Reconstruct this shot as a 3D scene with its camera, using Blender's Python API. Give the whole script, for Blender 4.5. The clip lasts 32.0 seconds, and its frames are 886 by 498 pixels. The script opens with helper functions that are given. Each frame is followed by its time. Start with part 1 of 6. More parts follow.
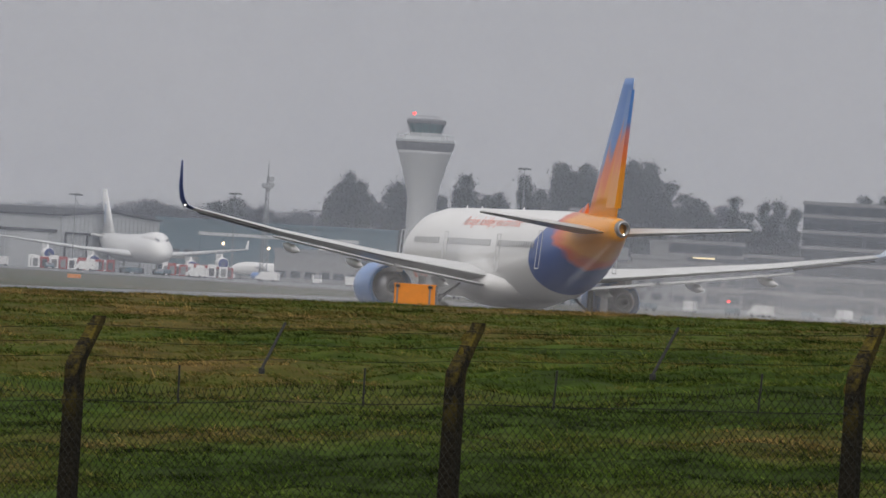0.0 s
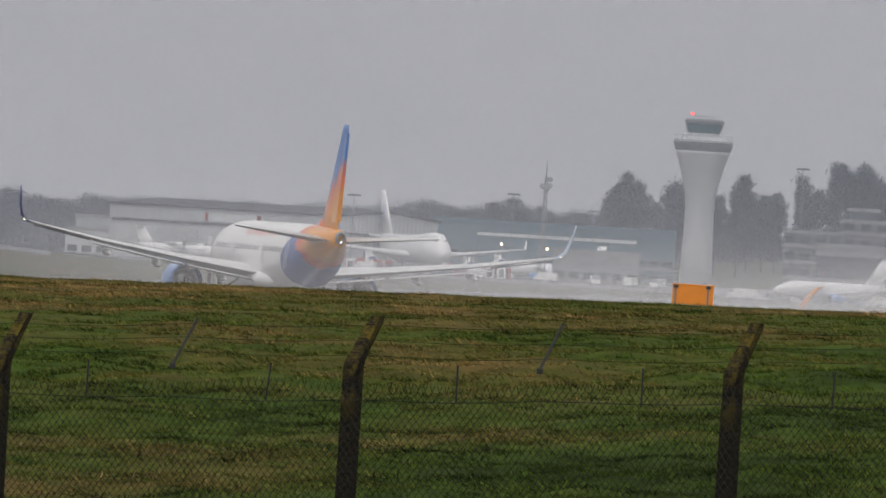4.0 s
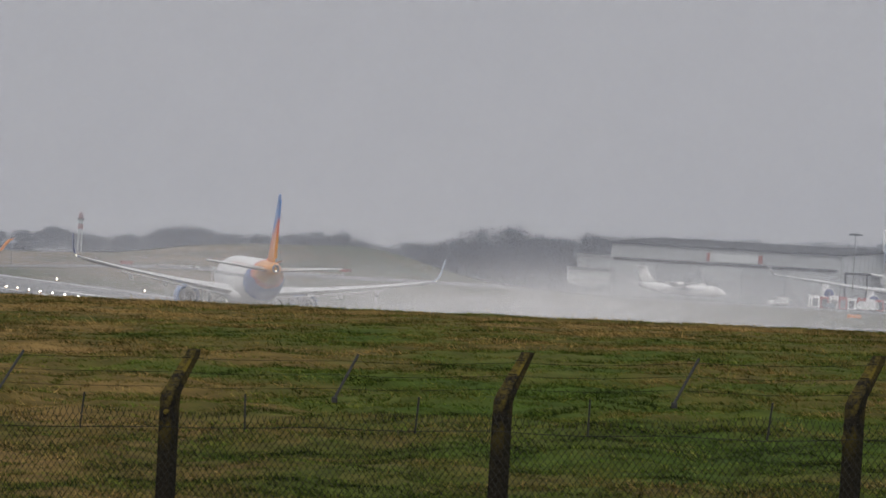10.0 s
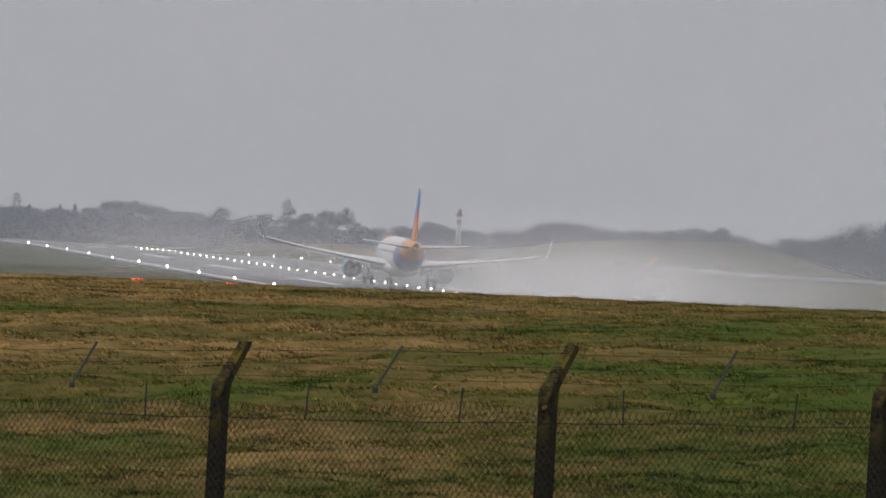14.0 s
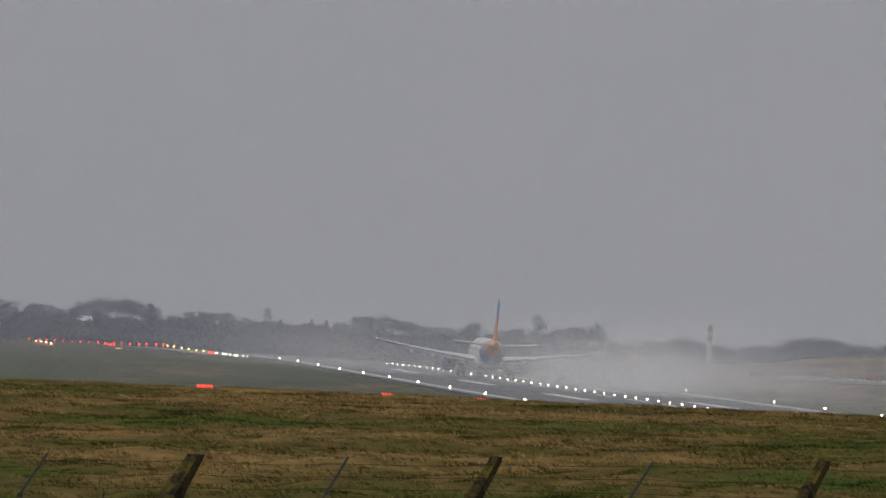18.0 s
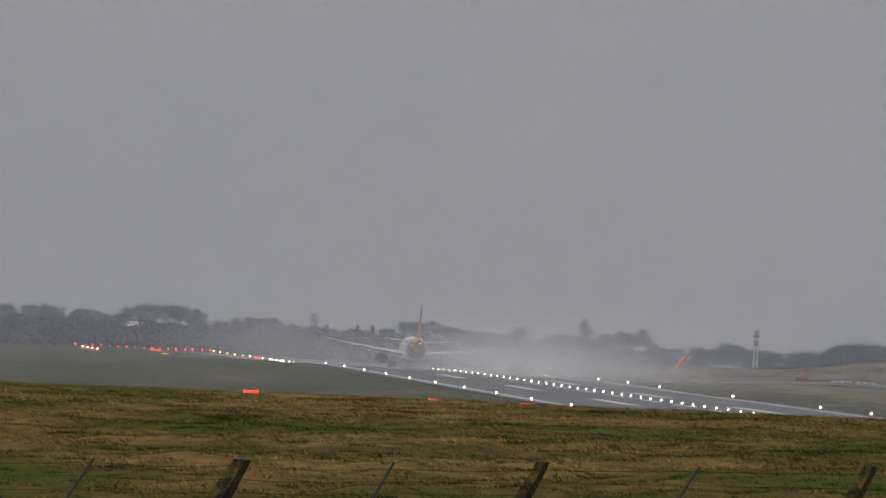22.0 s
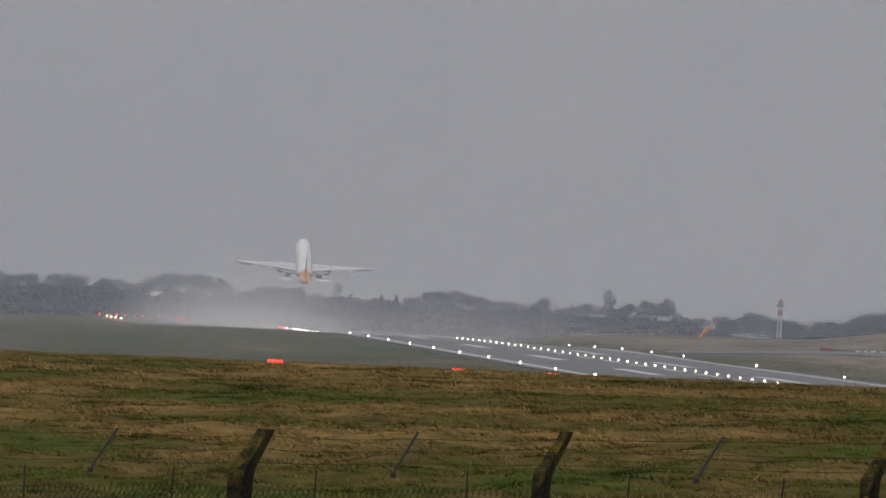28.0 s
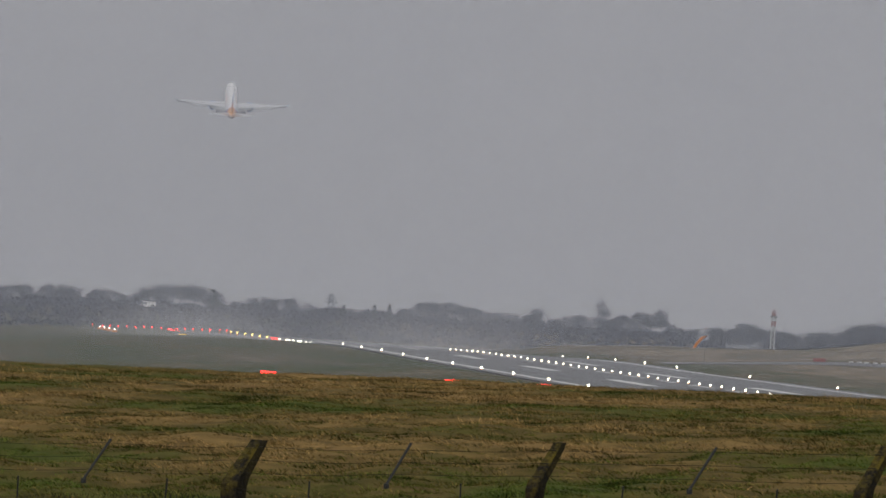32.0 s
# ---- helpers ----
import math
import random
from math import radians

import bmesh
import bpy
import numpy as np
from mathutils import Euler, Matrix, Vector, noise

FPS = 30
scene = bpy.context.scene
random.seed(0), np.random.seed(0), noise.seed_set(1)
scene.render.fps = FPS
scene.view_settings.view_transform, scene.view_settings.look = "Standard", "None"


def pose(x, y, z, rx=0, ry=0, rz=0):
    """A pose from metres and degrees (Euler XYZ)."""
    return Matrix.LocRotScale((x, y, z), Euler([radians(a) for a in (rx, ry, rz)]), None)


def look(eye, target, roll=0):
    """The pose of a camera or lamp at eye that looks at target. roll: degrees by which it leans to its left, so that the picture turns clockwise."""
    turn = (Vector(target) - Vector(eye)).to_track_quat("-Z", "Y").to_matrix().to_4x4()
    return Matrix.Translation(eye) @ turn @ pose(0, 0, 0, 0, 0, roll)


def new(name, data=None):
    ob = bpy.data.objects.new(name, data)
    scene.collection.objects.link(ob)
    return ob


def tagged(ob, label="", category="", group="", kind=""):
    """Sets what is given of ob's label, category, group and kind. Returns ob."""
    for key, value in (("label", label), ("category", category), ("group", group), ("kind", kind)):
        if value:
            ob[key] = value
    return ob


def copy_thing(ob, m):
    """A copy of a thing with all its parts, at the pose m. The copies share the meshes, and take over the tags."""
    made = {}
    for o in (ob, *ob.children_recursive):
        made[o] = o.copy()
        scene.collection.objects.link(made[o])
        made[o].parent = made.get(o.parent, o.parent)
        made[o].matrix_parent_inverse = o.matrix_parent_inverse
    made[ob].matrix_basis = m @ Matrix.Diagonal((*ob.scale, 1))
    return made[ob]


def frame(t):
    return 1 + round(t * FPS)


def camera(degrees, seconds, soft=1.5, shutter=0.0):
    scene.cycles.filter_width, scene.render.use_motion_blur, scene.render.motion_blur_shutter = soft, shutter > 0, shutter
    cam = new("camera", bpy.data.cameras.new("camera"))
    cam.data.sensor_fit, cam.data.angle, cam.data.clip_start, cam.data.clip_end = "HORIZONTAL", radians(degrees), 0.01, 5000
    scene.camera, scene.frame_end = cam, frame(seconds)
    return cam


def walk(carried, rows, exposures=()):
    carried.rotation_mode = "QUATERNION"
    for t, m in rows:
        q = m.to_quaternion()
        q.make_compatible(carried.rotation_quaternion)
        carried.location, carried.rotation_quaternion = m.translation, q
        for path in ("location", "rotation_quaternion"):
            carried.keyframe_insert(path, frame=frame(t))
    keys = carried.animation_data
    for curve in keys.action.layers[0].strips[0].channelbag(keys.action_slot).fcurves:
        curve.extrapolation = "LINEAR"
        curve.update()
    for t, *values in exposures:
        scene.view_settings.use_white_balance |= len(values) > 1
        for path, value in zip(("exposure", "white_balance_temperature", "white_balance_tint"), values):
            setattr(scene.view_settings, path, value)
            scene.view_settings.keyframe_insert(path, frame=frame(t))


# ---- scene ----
EYE = (0.0, 0.0, 8.4)
cam = camera(5.611, 32.0, soft=1.6)


def aim(az, el, roll=3.4):
    """The camera's pose: az to the right of the runway's direction, el above the level."""
    return pose(*EYE, 0, 0, -az) @ pose(0, 0, 0, 90 + el) @ pose(0, 0, 0, 0, 0, roll)


VIEW = [  # seconds, azimuth and elevation of the view in degrees
    (0, 12.8421, 0.0177), (0.5, 12.792, 0.0143), (1, 12.7288, 0.0254), (1.5, 12.6669, 0.0074),
    (2, 12.5356, -0.0006), (2.5, 12.3149, -0.0099), (4.5, 10.5531, -0.1137), (5, 10.0231, -0.1392),
    (5.5, 9.5324, -0.16), (6, 9.005, -0.1822), (6.5, 8.7005, -0.1891), (7, 8.281, -0.2134),
    (7.5, 7.8517, -0.2052), (8, 7.8093, -0.1148), (8.5, 7.6112, -0.0115), (9, 7.5983, 0.0262),
    (9.5, 7.843, 0.0138), (10, 7.8956, -0.0198), (10.5, 7.9709, -0.0613), (11, 7.9685, -0.0564),
    (11.5, 7.7852, -0.0594), (12, 7.6498, -0.0748), (12.5, 7.3185, -0.092), (13, 6.7746, -0.1211),
    (13.5, 6.2549, -0.1464), (14, 5.503, -0.1861), (14.5, 4.7746, -0.2297), (15, 3.9869, -0.2547),
    (15.5, 3.4084, -0.3035), (17.5, 3.8631, 0.3898), (18, 3.8725, 0.4501), (18.5, 3.9151, 0.4788),
    (19, 3.8916, 0.4822), (19.5, 3.8461, 0.4845), (20, 3.8397, 0.6412), (20.5, 3.8644, 0.4876),
    (21, 3.8795, 0.4506), (21.5, 3.8909, 0.4913), (22, 3.5786, 0.4661), (22.5, 3.4346, 0.4404),
    (23, 3.4301, 0.4342), (23.5, 3.4855, 0.4159), (24, 3.6477, 0.4182), (24.5, 3.7513, 0.4185),
    (26.5, 3.6795, 0.3955), (27, 3.6245, 0.3772), (27.5, 3.506, 0.3359), (28, 3.4383, 0.2655),
    (28.5, 3.4466, 0.2436), (29, 3.4576, 0.2484), (29.5, 3.4708, 0.2694), (30, 3.5327, 0.3032),
    (30.5, 3.5483, 0.3402), (31, 3.4796, 0.3305), (31.5, 3.4835, 0.3319), (32, 3.4771, 0.3368),
]
walk(cam, [(t, aim(az, el)) for t, az, el in VIEW],
     exposures=[(0, 0.0), (15.0, 0.0), (17.5, -0.38), (20, -0.46), (24.5, -0.44), (28, -0.36), (32, -0.34)])

# ---- world and light: overcast, wet and windy ----
world = bpy.data.worlds.new("overcast")
scene.world = world
world.use_nodes = True
wn = world.node_tree.nodes
wl = world.node_tree.links
sky = wn.new("ShaderNodeTexSky")
sky.sky_type, sky.sun_disc, sky.sun_elevation, sky.sun_rotation = "NISHITA", False, radians(35), radians(200)
sky.air_density, sky.dust_density = 2.0, 6.0
grey = wn.new("ShaderNodeRGB")
grey.outputs[0].default_value = (4.60, 4.48, 4.50, 1)
cloud = wn.new("ShaderNodeMix")
cloud.data_type = "RGBA"
cloud.inputs["Factor"].default_value = 0.94
wl.new(sky.outputs[0], cloud.inputs["A"])
# soft cloud bands, stretched along the horizon
w_co = wn.new("ShaderNodeTexCoord")
w_map = wn.new("ShaderNodeMapping")
w_map.inputs["Scale"].default_value = (5, 5, 22)
w_noise = wn.new("ShaderNodeTexNoise")
w_noise.inputs["Scale"].default_value = 1.4
w_noise.inputs["Detail"].default_value = 3
w_range = wn.new("ShaderNodeMapRange")
w_range.inputs["To Min"].default_value, w_range.inputs["To Max"].default_value = 0.93, 1.07
w_mul = wn.new("ShaderNodeVectorMath")
w_mul.operation = "SCALE"
wl.new(w_co.outputs["Generated"], w_map.inputs["Vector"])
wl.new(w_map.outputs[0], w_noise.inputs["Vector"])
wl.new(w_noise.outputs["Fac"], w_range.inputs["Value"])
wl.new(grey.outputs[0], w_mul.inputs[0])
w_sep, w_up, w_fac = wn.new("ShaderNodeSeparateXYZ"), wn.new("ShaderNodeMapRange"), wn.new("ShaderNodeMath")
w_up.inputs["To Min"].default_value, w_up.inputs["To Max"].default_value = 1.0, 2.2
w_fac.operation = "MULTIPLY"
wl.new(w_co.outputs["Generated"], w_sep.inputs[0])
wl.new(w_sep.outputs["Z"], w_up.inputs["Value"])
wl.new(w_up.outputs[0], w_fac.inputs[0])
wl.new(w_range.outputs[0], w_fac.inputs[1])
wl.new(w_fac.outputs[0], w_mul.inputs["Scale"])
wl.new(w_mul.outputs[0], cloud.inputs["B"])
wl.new(cloud.outputs["Result"], wn["Background"].inputs["Color"])
wn["Background"].inputs["Strength"].default_value = 0.1
sun = new("sun", bpy.data.lights.new("sun", "SUN"))
sun.data.energy, sun.data.angle, sun.data.color = 0.95, radians(30), (1, 0.97, 0.93)
sun.matrix_basis = look((0, 0, 100), (50, 122, 0))
scene.cycles.transparent_max_bounces = 80


# ---- materials ----
def nodes_of(name):
    m = bpy.data.materials.new(name)
    m.use_nodes = True
    return m, m.node_tree.nodes, m.node_tree.links, m.node_tree.nodes["Principled BSDF"]


def ramp(nodes, stops):
    r = nodes.new("ShaderNodeValToRGB")
    while len(r.color_ramp.elements) < len(stops):
        r.color_ramp.elements.new(0.5)
    for e, (p, c) in zip(r.color_ramp.elements, stops):
        e.position, e.color = p, (*c, 1)
    return r


def paint(name, color, rough=0.5, metal=0.0, spec=0.5, vary=0.12, scale=2.0, bump=0.0, fine=40.0, coat=0.0, dirt=(0.08, 0.075, 0.07), dirty=0.15):
    """A painted or plain surface: two scales of variation and a little dirt."""
    m, n, l, b = nodes_of(name)
    co = n.new("ShaderNodeTexCoord")
    big, small = n.new("ShaderNodeTexNoise"), n.new("ShaderNodeTexNoise")
    big.inputs["Scale"].default_value, small.inputs["Scale"].default_value = scale, fine
    big.inputs["Detail"].default_value = 6
    l.new(co.outputs["Object"], big.inputs["Vector"])
    l.new(co.outputs["Object"], small.inputs["Vector"])
    lo = tuple(c * (1 - vary) for c in color)
    hi = tuple(min(1, c * (1 + vary)) for c in color)
    r = ramp(n, [(0.3, lo), (0.7, hi)])
    l.new(small.outputs["Fac"], r.inputs["Fac"])
    mix = n.new("ShaderNodeMix")
    mix.data_type = "RGBA"
    rr = n.new("ShaderNodeMapRange")
    rr.inputs["From Min"].default_value, rr.inputs["From Max"].default_value = 0.5, 0.8
    rr.inputs["To Max"].default_value = dirty
    l.new(big.outputs["Fac"], rr.inputs["Value"])
    l.new(rr.outputs[0], mix.inputs["Factor"])
    l.new(r.outputs["Color"], mix.inputs["A"])
    mix.inputs["B"].default_value = (*dirt, 1)
    l.new(mix.outputs["Result"], b.inputs["Base Color"])
    b.inputs["Roughness"].default_value, b.inputs["Metallic"].default_value = rough, metal
    b.inputs["Coat Weight"].default_value, b.inputs["Specular IOR Level"].default_value = coat, spec
    if bump:
        bp = n.new("ShaderNodeBump")
        bp.inputs["Strength"].default_value, bp.inputs["Distance"].default_value = bump, 0.02
        l.new(small.outputs["Fac"], bp.inputs["Height"])
        l.new(bp.outputs[0], b.inputs["Normal"])
    return m


def glow(name, color, strength):
    m, n, l, b = nodes_of(name)
    b.inputs["Base Color"].default_value = (*color, 1)
    b.inputs["Emission Color"].default_value = (*color, 1)
    b.inputs["Emission Strength"].default_value = strength
    return m


def mist(name, amount, scale=0.02, radial=False, soft=1.0):
    """Fine water in the air: lets most light through and scatters the sky's light."""
    m, n, l, b = nodes_of(name)
    n.remove(b)
    out = n["Material Output"]
    up = n.new("ShaderNodeCombineXYZ")
    up.inputs[2].default_value = 1
    down = n.new("ShaderNodeCombineXYZ")
    down.inputs[2].default_value = -1
    front, back, clear = n.new("ShaderNodeBsdfDiffuse"), n.new("ShaderNodeBsdfTranslucent"), n.new("ShaderNodeBsdfTransparent")
    for s, v in ((front, up), (back, down)):
        s.inputs["Color"].default_value = (0.425, 0.458, 0.53, 1) if not radial else (0.66, 0.655, 0.665, 1)
        l.new(v.outputs[0], s.inputs["Normal"])
    add, mix = n.new("ShaderNodeAddShader"), n.new("ShaderNodeMixShader")
    l.new(front.outputs[0], add.inputs[0])
    l.new(back.outputs[0], add.inputs[1])
    l.new(clear.outputs[0], mix.inputs[1])
    l.new(add.outputs[0], mix.inputs[2])
    l.new(mix.outputs[0], out.inputs["Surface"])
    co = n.new("ShaderNodeTexCoord")
    info = n.new("ShaderNodeObjectInfo")
    shift = n.new("ShaderNodeVectorMath")
    shift.operation = "MULTIPLY_ADD"
    shift.inputs[1].default_value = (90, 90, 90)
    l.new(info.outputs["Random"], shift.inputs[0])
    l.new(co.outputs["Object"], shift.inputs[2])
    no = n.new("ShaderNodeTexNoise")
    no.inputs["Scale"].default_value, no.inputs["Detail"].default_value = scale, 5
    l.new(shift.outputs[0], no.inputs["Vector"])
    rr = n.new("ShaderNodeMapRange")
    if radial:
        rr.inputs["From Min"].default_value, rr.inputs["From Max"].default_value = 0.3, 0.68
        rr.inputs["To Min"].default_value, rr.inputs["To Max"].default_value = 0.0, amount
    else:
        rr.inputs["From Min"].default_value, rr.inputs["From Max"].default_value = 0.3, 0.7
        rr.inputs["To Min"].default_value, rr.inputs["To Max"].default_value = amount * 0.8, amount * 1.2
    l.new(no.outputs["Fac"], rr.inputs["Value"])
    fac = rr.outputs[0]
    if radial:
        ln = n.new("ShaderNodeVectorMath")
        ln.operation = "LENGTH"
        l.new(co.outputs["Object"], ln.inputs[0])
        fall = n.new("ShaderNodeMapRange")
        fall.interpolation_type = "SMOOTHSTEP"
        fall.inputs["From Min"].default_value, fall.inputs["From Max"].default_value = 1.0, 0.05
        fall.inputs["To Min"].default_value, fall.inputs["To Max"].default_value = 0, 1
        l.new(ln.outputs["Value"], fall.inputs["Value"])
        mu = n.new("ShaderNodeMath")
        mu.operation = "MULTIPLY"
        l.new(fall.outputs[0], mu.inputs[0])
        l.new(fac, mu.inputs[1])
        fac = mu.outputs[0]
    l.new(fac, mix.inputs["Fac"])
    return m


def grass_mat(name, blades=False):
    """Wet winter grass: green and straw in patches, each tuft and blade with its own tone."""
    m, n, l, b = nodes_of(name)
    co = n.new("ShaderNodeNewGeometry")
    stretch = n.new("ShaderNodeMapping")
    stretch.inputs["Rotation"].default_value = (0, 0, radians(43))
    stretch.inputs["Scale"].default_value = (0.22, 0.13, 0.1)
    l.new(co.outputs["Position"], stretch.inputs["Vector"])
    big = n.new("ShaderNodeTexNoise")
    big.inputs["Scale"].default_value, big.inputs["Detail"].default_value, big.inputs["Roughness"].default_value = 1.0, 6, 0.62
    l.new(stretch.outputs[0], big.inputs["Vector"])

    def total(*values):
        out = values[0]
        for v in values[1:]:
            a = n.new("ShaderNodeMath")
            l.new(out, a.inputs[0])
            l.new(v, a.inputs[1])
            out = a.outputs[0]
        return out

    def span(value, a, c, lo, hi):
        q = n.new("ShaderNodeMapRange")
        for key, val in (("From Min", a), ("From Max", c), ("To Min", lo), ("To Max", hi)):
            q.inputs[key].default_value = val
        l.new(value, q.inputs["Value"])
        return q.outputs[0]

    sep = n.new("ShaderNodeSeparateXYZ")
    l.new(co.outputs["Position"], sep.inputs[0])
    dot = n.new("ShaderNodeVectorMath")
    dot.operation = "DOT_PRODUCT"
    dot.inputs[1].default_value = (0.688, 0.725, 0)
    l.new(co.outputs["Position"], dot.inputs[0])
    out = dot.outputs["Value"]
    # straw grows up the bank to the brow and towards the runway's end, the airfield's turf is mown and greener
    across = n.new("ShaderNodeVectorMath")
    across.operation = "DOT_PRODUCT"
    across.inputs[1].default_value = (1, -0.12, 0)
    l.new(co.outputs["Position"], across.inputs[0])
    shifts = [big.outputs["Fac"], span(out, 66, 125, -0.09, 0.03), span(across.outputs["Value"], 10, -9, -0.085, 0.06), span(out, 108, 119, 0, 0.055)]
    if blades:
        tuft = n.new("ShaderNodeAttribute")
        tuft.attribute_name = "tuft"
        shifts += [span(tuft.outputs["Fac"], 0, 1, -0.17, 0.17), span(co.outputs["Random Per Island"], 0, 1, -0.06, 0.06)]
    else:
        wide, lay = n.new("ShaderNodeTexNoise"), n.new("ShaderNodeMapping")
        lay.inputs["Scale"].default_value = (0.05, 0.012, 0.05)
        wide.inputs["Scale"].default_value, wide.inputs["Detail"].default_value = 1.0, 5
        l.new(co.outputs["Position"], lay.inputs["Vector"])
        l.new(lay.outputs[0], wide.inputs["Vector"])
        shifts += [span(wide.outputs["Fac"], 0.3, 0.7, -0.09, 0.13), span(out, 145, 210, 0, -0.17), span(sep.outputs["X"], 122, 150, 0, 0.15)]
    r = ramp(n, [(0.28, (0.027, 0.046, 0.007)), (0.36, (0.045, 0.076, 0.010)), (0.46, (0.069, 0.083, 0.015)), (0.57, (0.099, 0.076, 0.022)), (0.76, (0.240, 0.154, 0.058))])
    l.new(total(*shifts), r.inputs["Fac"])
    vary = n.new("ShaderNodeHueSaturation")
    l.new(r.outputs["Color"], vary.inputs["Color"])
    if blades:
        # each tuft's own brightness, and the shade painted into the dark hummocks
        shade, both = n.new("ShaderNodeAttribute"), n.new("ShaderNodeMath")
        shade.attribute_name, both.operation = "shade_value", "MULTIPLY"
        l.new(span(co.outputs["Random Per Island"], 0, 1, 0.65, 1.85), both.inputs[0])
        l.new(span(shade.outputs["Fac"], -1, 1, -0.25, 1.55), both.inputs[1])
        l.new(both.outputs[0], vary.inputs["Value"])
    else:
        fine = n.new("ShaderNodeTexNoise")
        fine.inputs["Scale"].default_value, fine.inputs["Detail"].default_value = 2.0, 5
        l.new(co.outputs["Position"], fine.inputs["Vector"])
        bare = n.new("ShaderNodeMath")
        bare.operation = "MULTIPLY"
        l.new(span(fine.outputs["Fac"], 0.3, 0.7, 0.7, 1.3), bare.inputs[0])
        # the bank's turf is a tenth darker, for the shade between tufts
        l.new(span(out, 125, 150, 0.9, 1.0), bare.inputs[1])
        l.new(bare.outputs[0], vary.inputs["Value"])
        # far turf loses saturation: haze and grey sky sheen put into its colour
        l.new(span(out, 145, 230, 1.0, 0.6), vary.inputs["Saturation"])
    l.new(vary.outputs[0], b.inputs["Base Color"])
    b.inputs["Roughness"].default_value = 0.95
    b.inputs["Specular IOR Level"].default_value = 0.04
    if blades:
        # thin blades share the light of the sward about them
        lift = n.new("ShaderNodeVectorMath")
        lift.inputs[1].default_value = (0, 0, 1.3)
        l.new(co.outputs["Normal"], lift.inputs[0])
        l.new(lift.outputs[0], b.inputs["Normal"])
    return m


def asphalt_mat(name, dark, wet=0.5):
    m, n, l, b = nodes_of(name)
    co = n.new("ShaderNodeNewGeometry")
    mp = n.new("ShaderNodeMapping")
    mp.inputs["Scale"].default_value = (0.25, 0.02, 0.1)
    l.new(co.outputs["Position"], mp.inputs["Vector"])
    streak, fine = n.new("ShaderNodeTexNoise"), n.new("ShaderNodeTexNoise")
    streak.inputs["Scale"].default_value, fine.inputs["Scale"].default_value = 1.0, 1.3
    streak.inputs["Detail"].default_value, fine.inputs["Detail"].default_value = 6, 6
    l.new(mp.outputs[0], streak.inputs["Vector"])
    l.new(co.outputs["Position"], fine.inputs["Vector"])
    r = ramp(n, [(0.3, tuple(c * 0.7 for c in dark)), (0.7, tuple(c * 1.35 for c in dark))])
    l.new(streak.outputs["Fac"], r.inputs["Fac"])
    l.new(r.outputs["Color"], b.inputs["Base Color"])
    rr = n.new("ShaderNodeMapRange")
    rr.inputs["To Min"].default_value, rr.inputs["To Max"].default_value = wet - 0.18, wet + 0.22
    l.new(fine.outputs["Fac"], rr.inputs["Value"])
    l.new(rr.outputs[0], b.inputs["Roughness"])
    bp = n.new("ShaderNodeBump")
    bp.inputs["Strength"].default_value, bp.inputs["Distance"].default_value = 0.25, 0.05
    l.new(fine.outputs["Fac"], bp.inputs["Height"])
    l.new(bp.outputs[0], b.inputs["Normal"])
    return m


GRASS, BLADES = grass_mat("meadow_turf"), grass_mat("grass_blades", True)
ASPHALT, CONCRETE = asphalt_mat("wet_asphalt", (0.05, 0.05, 0.052), 0.42), asphalt_mat("apron_concrete", (0.12, 0.12, 0.118), 0.5)
MARK = paint("runway_paint", (0.72, 0.72, 0.70), 0.5, dirty=0.4)
POST = paint("weathered_concrete", (0.018, 0.016, 0.013), 0.9, spec=0.08, vary=0.45, scale=5, fine=45, bump=0.6, dirt=(0.010, 0.010, 0.009), dirty=0.8)


def grow_lichen(m):
    """Yellow-olive lichen on the weather side and the cranked heads of the posts."""
    n, l = m.node_tree.nodes, m.node_tree.links
    b = n["Principled BSDF"]
    old = b.inputs["Base Color"].links[0].from_socket
    co, sep, spots = n.new("ShaderNodeTexCoord"), n.new("ShaderNodeSeparateXYZ"), n.new("ShaderNodeTexNoise")
    spots.inputs["Scale"].default_value, spots.inputs["Detail"].default_value, spots.inputs["Roughness"].default_value = 7, 6, 0.7
    l.new(co.outputs["Object"], spots.inputs["Vector"])
    l.new(co.outputs["Object"], sep.inputs[0])
    face = n.new("ShaderNodeSeparateXYZ")
    l.new(co.outputs["Normal"], face.inputs[0])

    def span(value, a, c, lo, hi):
        q = n.new("ShaderNodeMapRange")
        for key, val in (("From Min", a), ("From Max", c), ("To Min", lo), ("To Max", hi)):
            q.inputs[key].default_value = val
        l.new(value, q.inputs["Value"])
        return q.outputs[0]

    fac = span(spots.outputs["Fac"], 0.41, 0.60, 0, 1)
    for v in (span(sep.outputs["Z"], 1.5, 2.1, 0.05, 1.0), span(face.outputs["Y"], 0.1, -0.4, 0.15, 1.0)):
        mu = n.new("ShaderNodeMath")
        mu.operation = "MULTIPLY"
        l.new(fac, mu.inputs[0])
        l.new(v, mu.inputs[1])
        fac = mu.outputs[0]
    mix = n.new("ShaderNodeMix")
    mix.data_type = "RGBA"
    l.new(fac, mix.inputs["Factor"])
    l.new(old, mix.inputs["A"])
    mix.inputs["B"].default_value = (0.105, 0.083, 0.016, 1)
    l.new(mix.outputs["Result"], b.inputs["Base Color"])


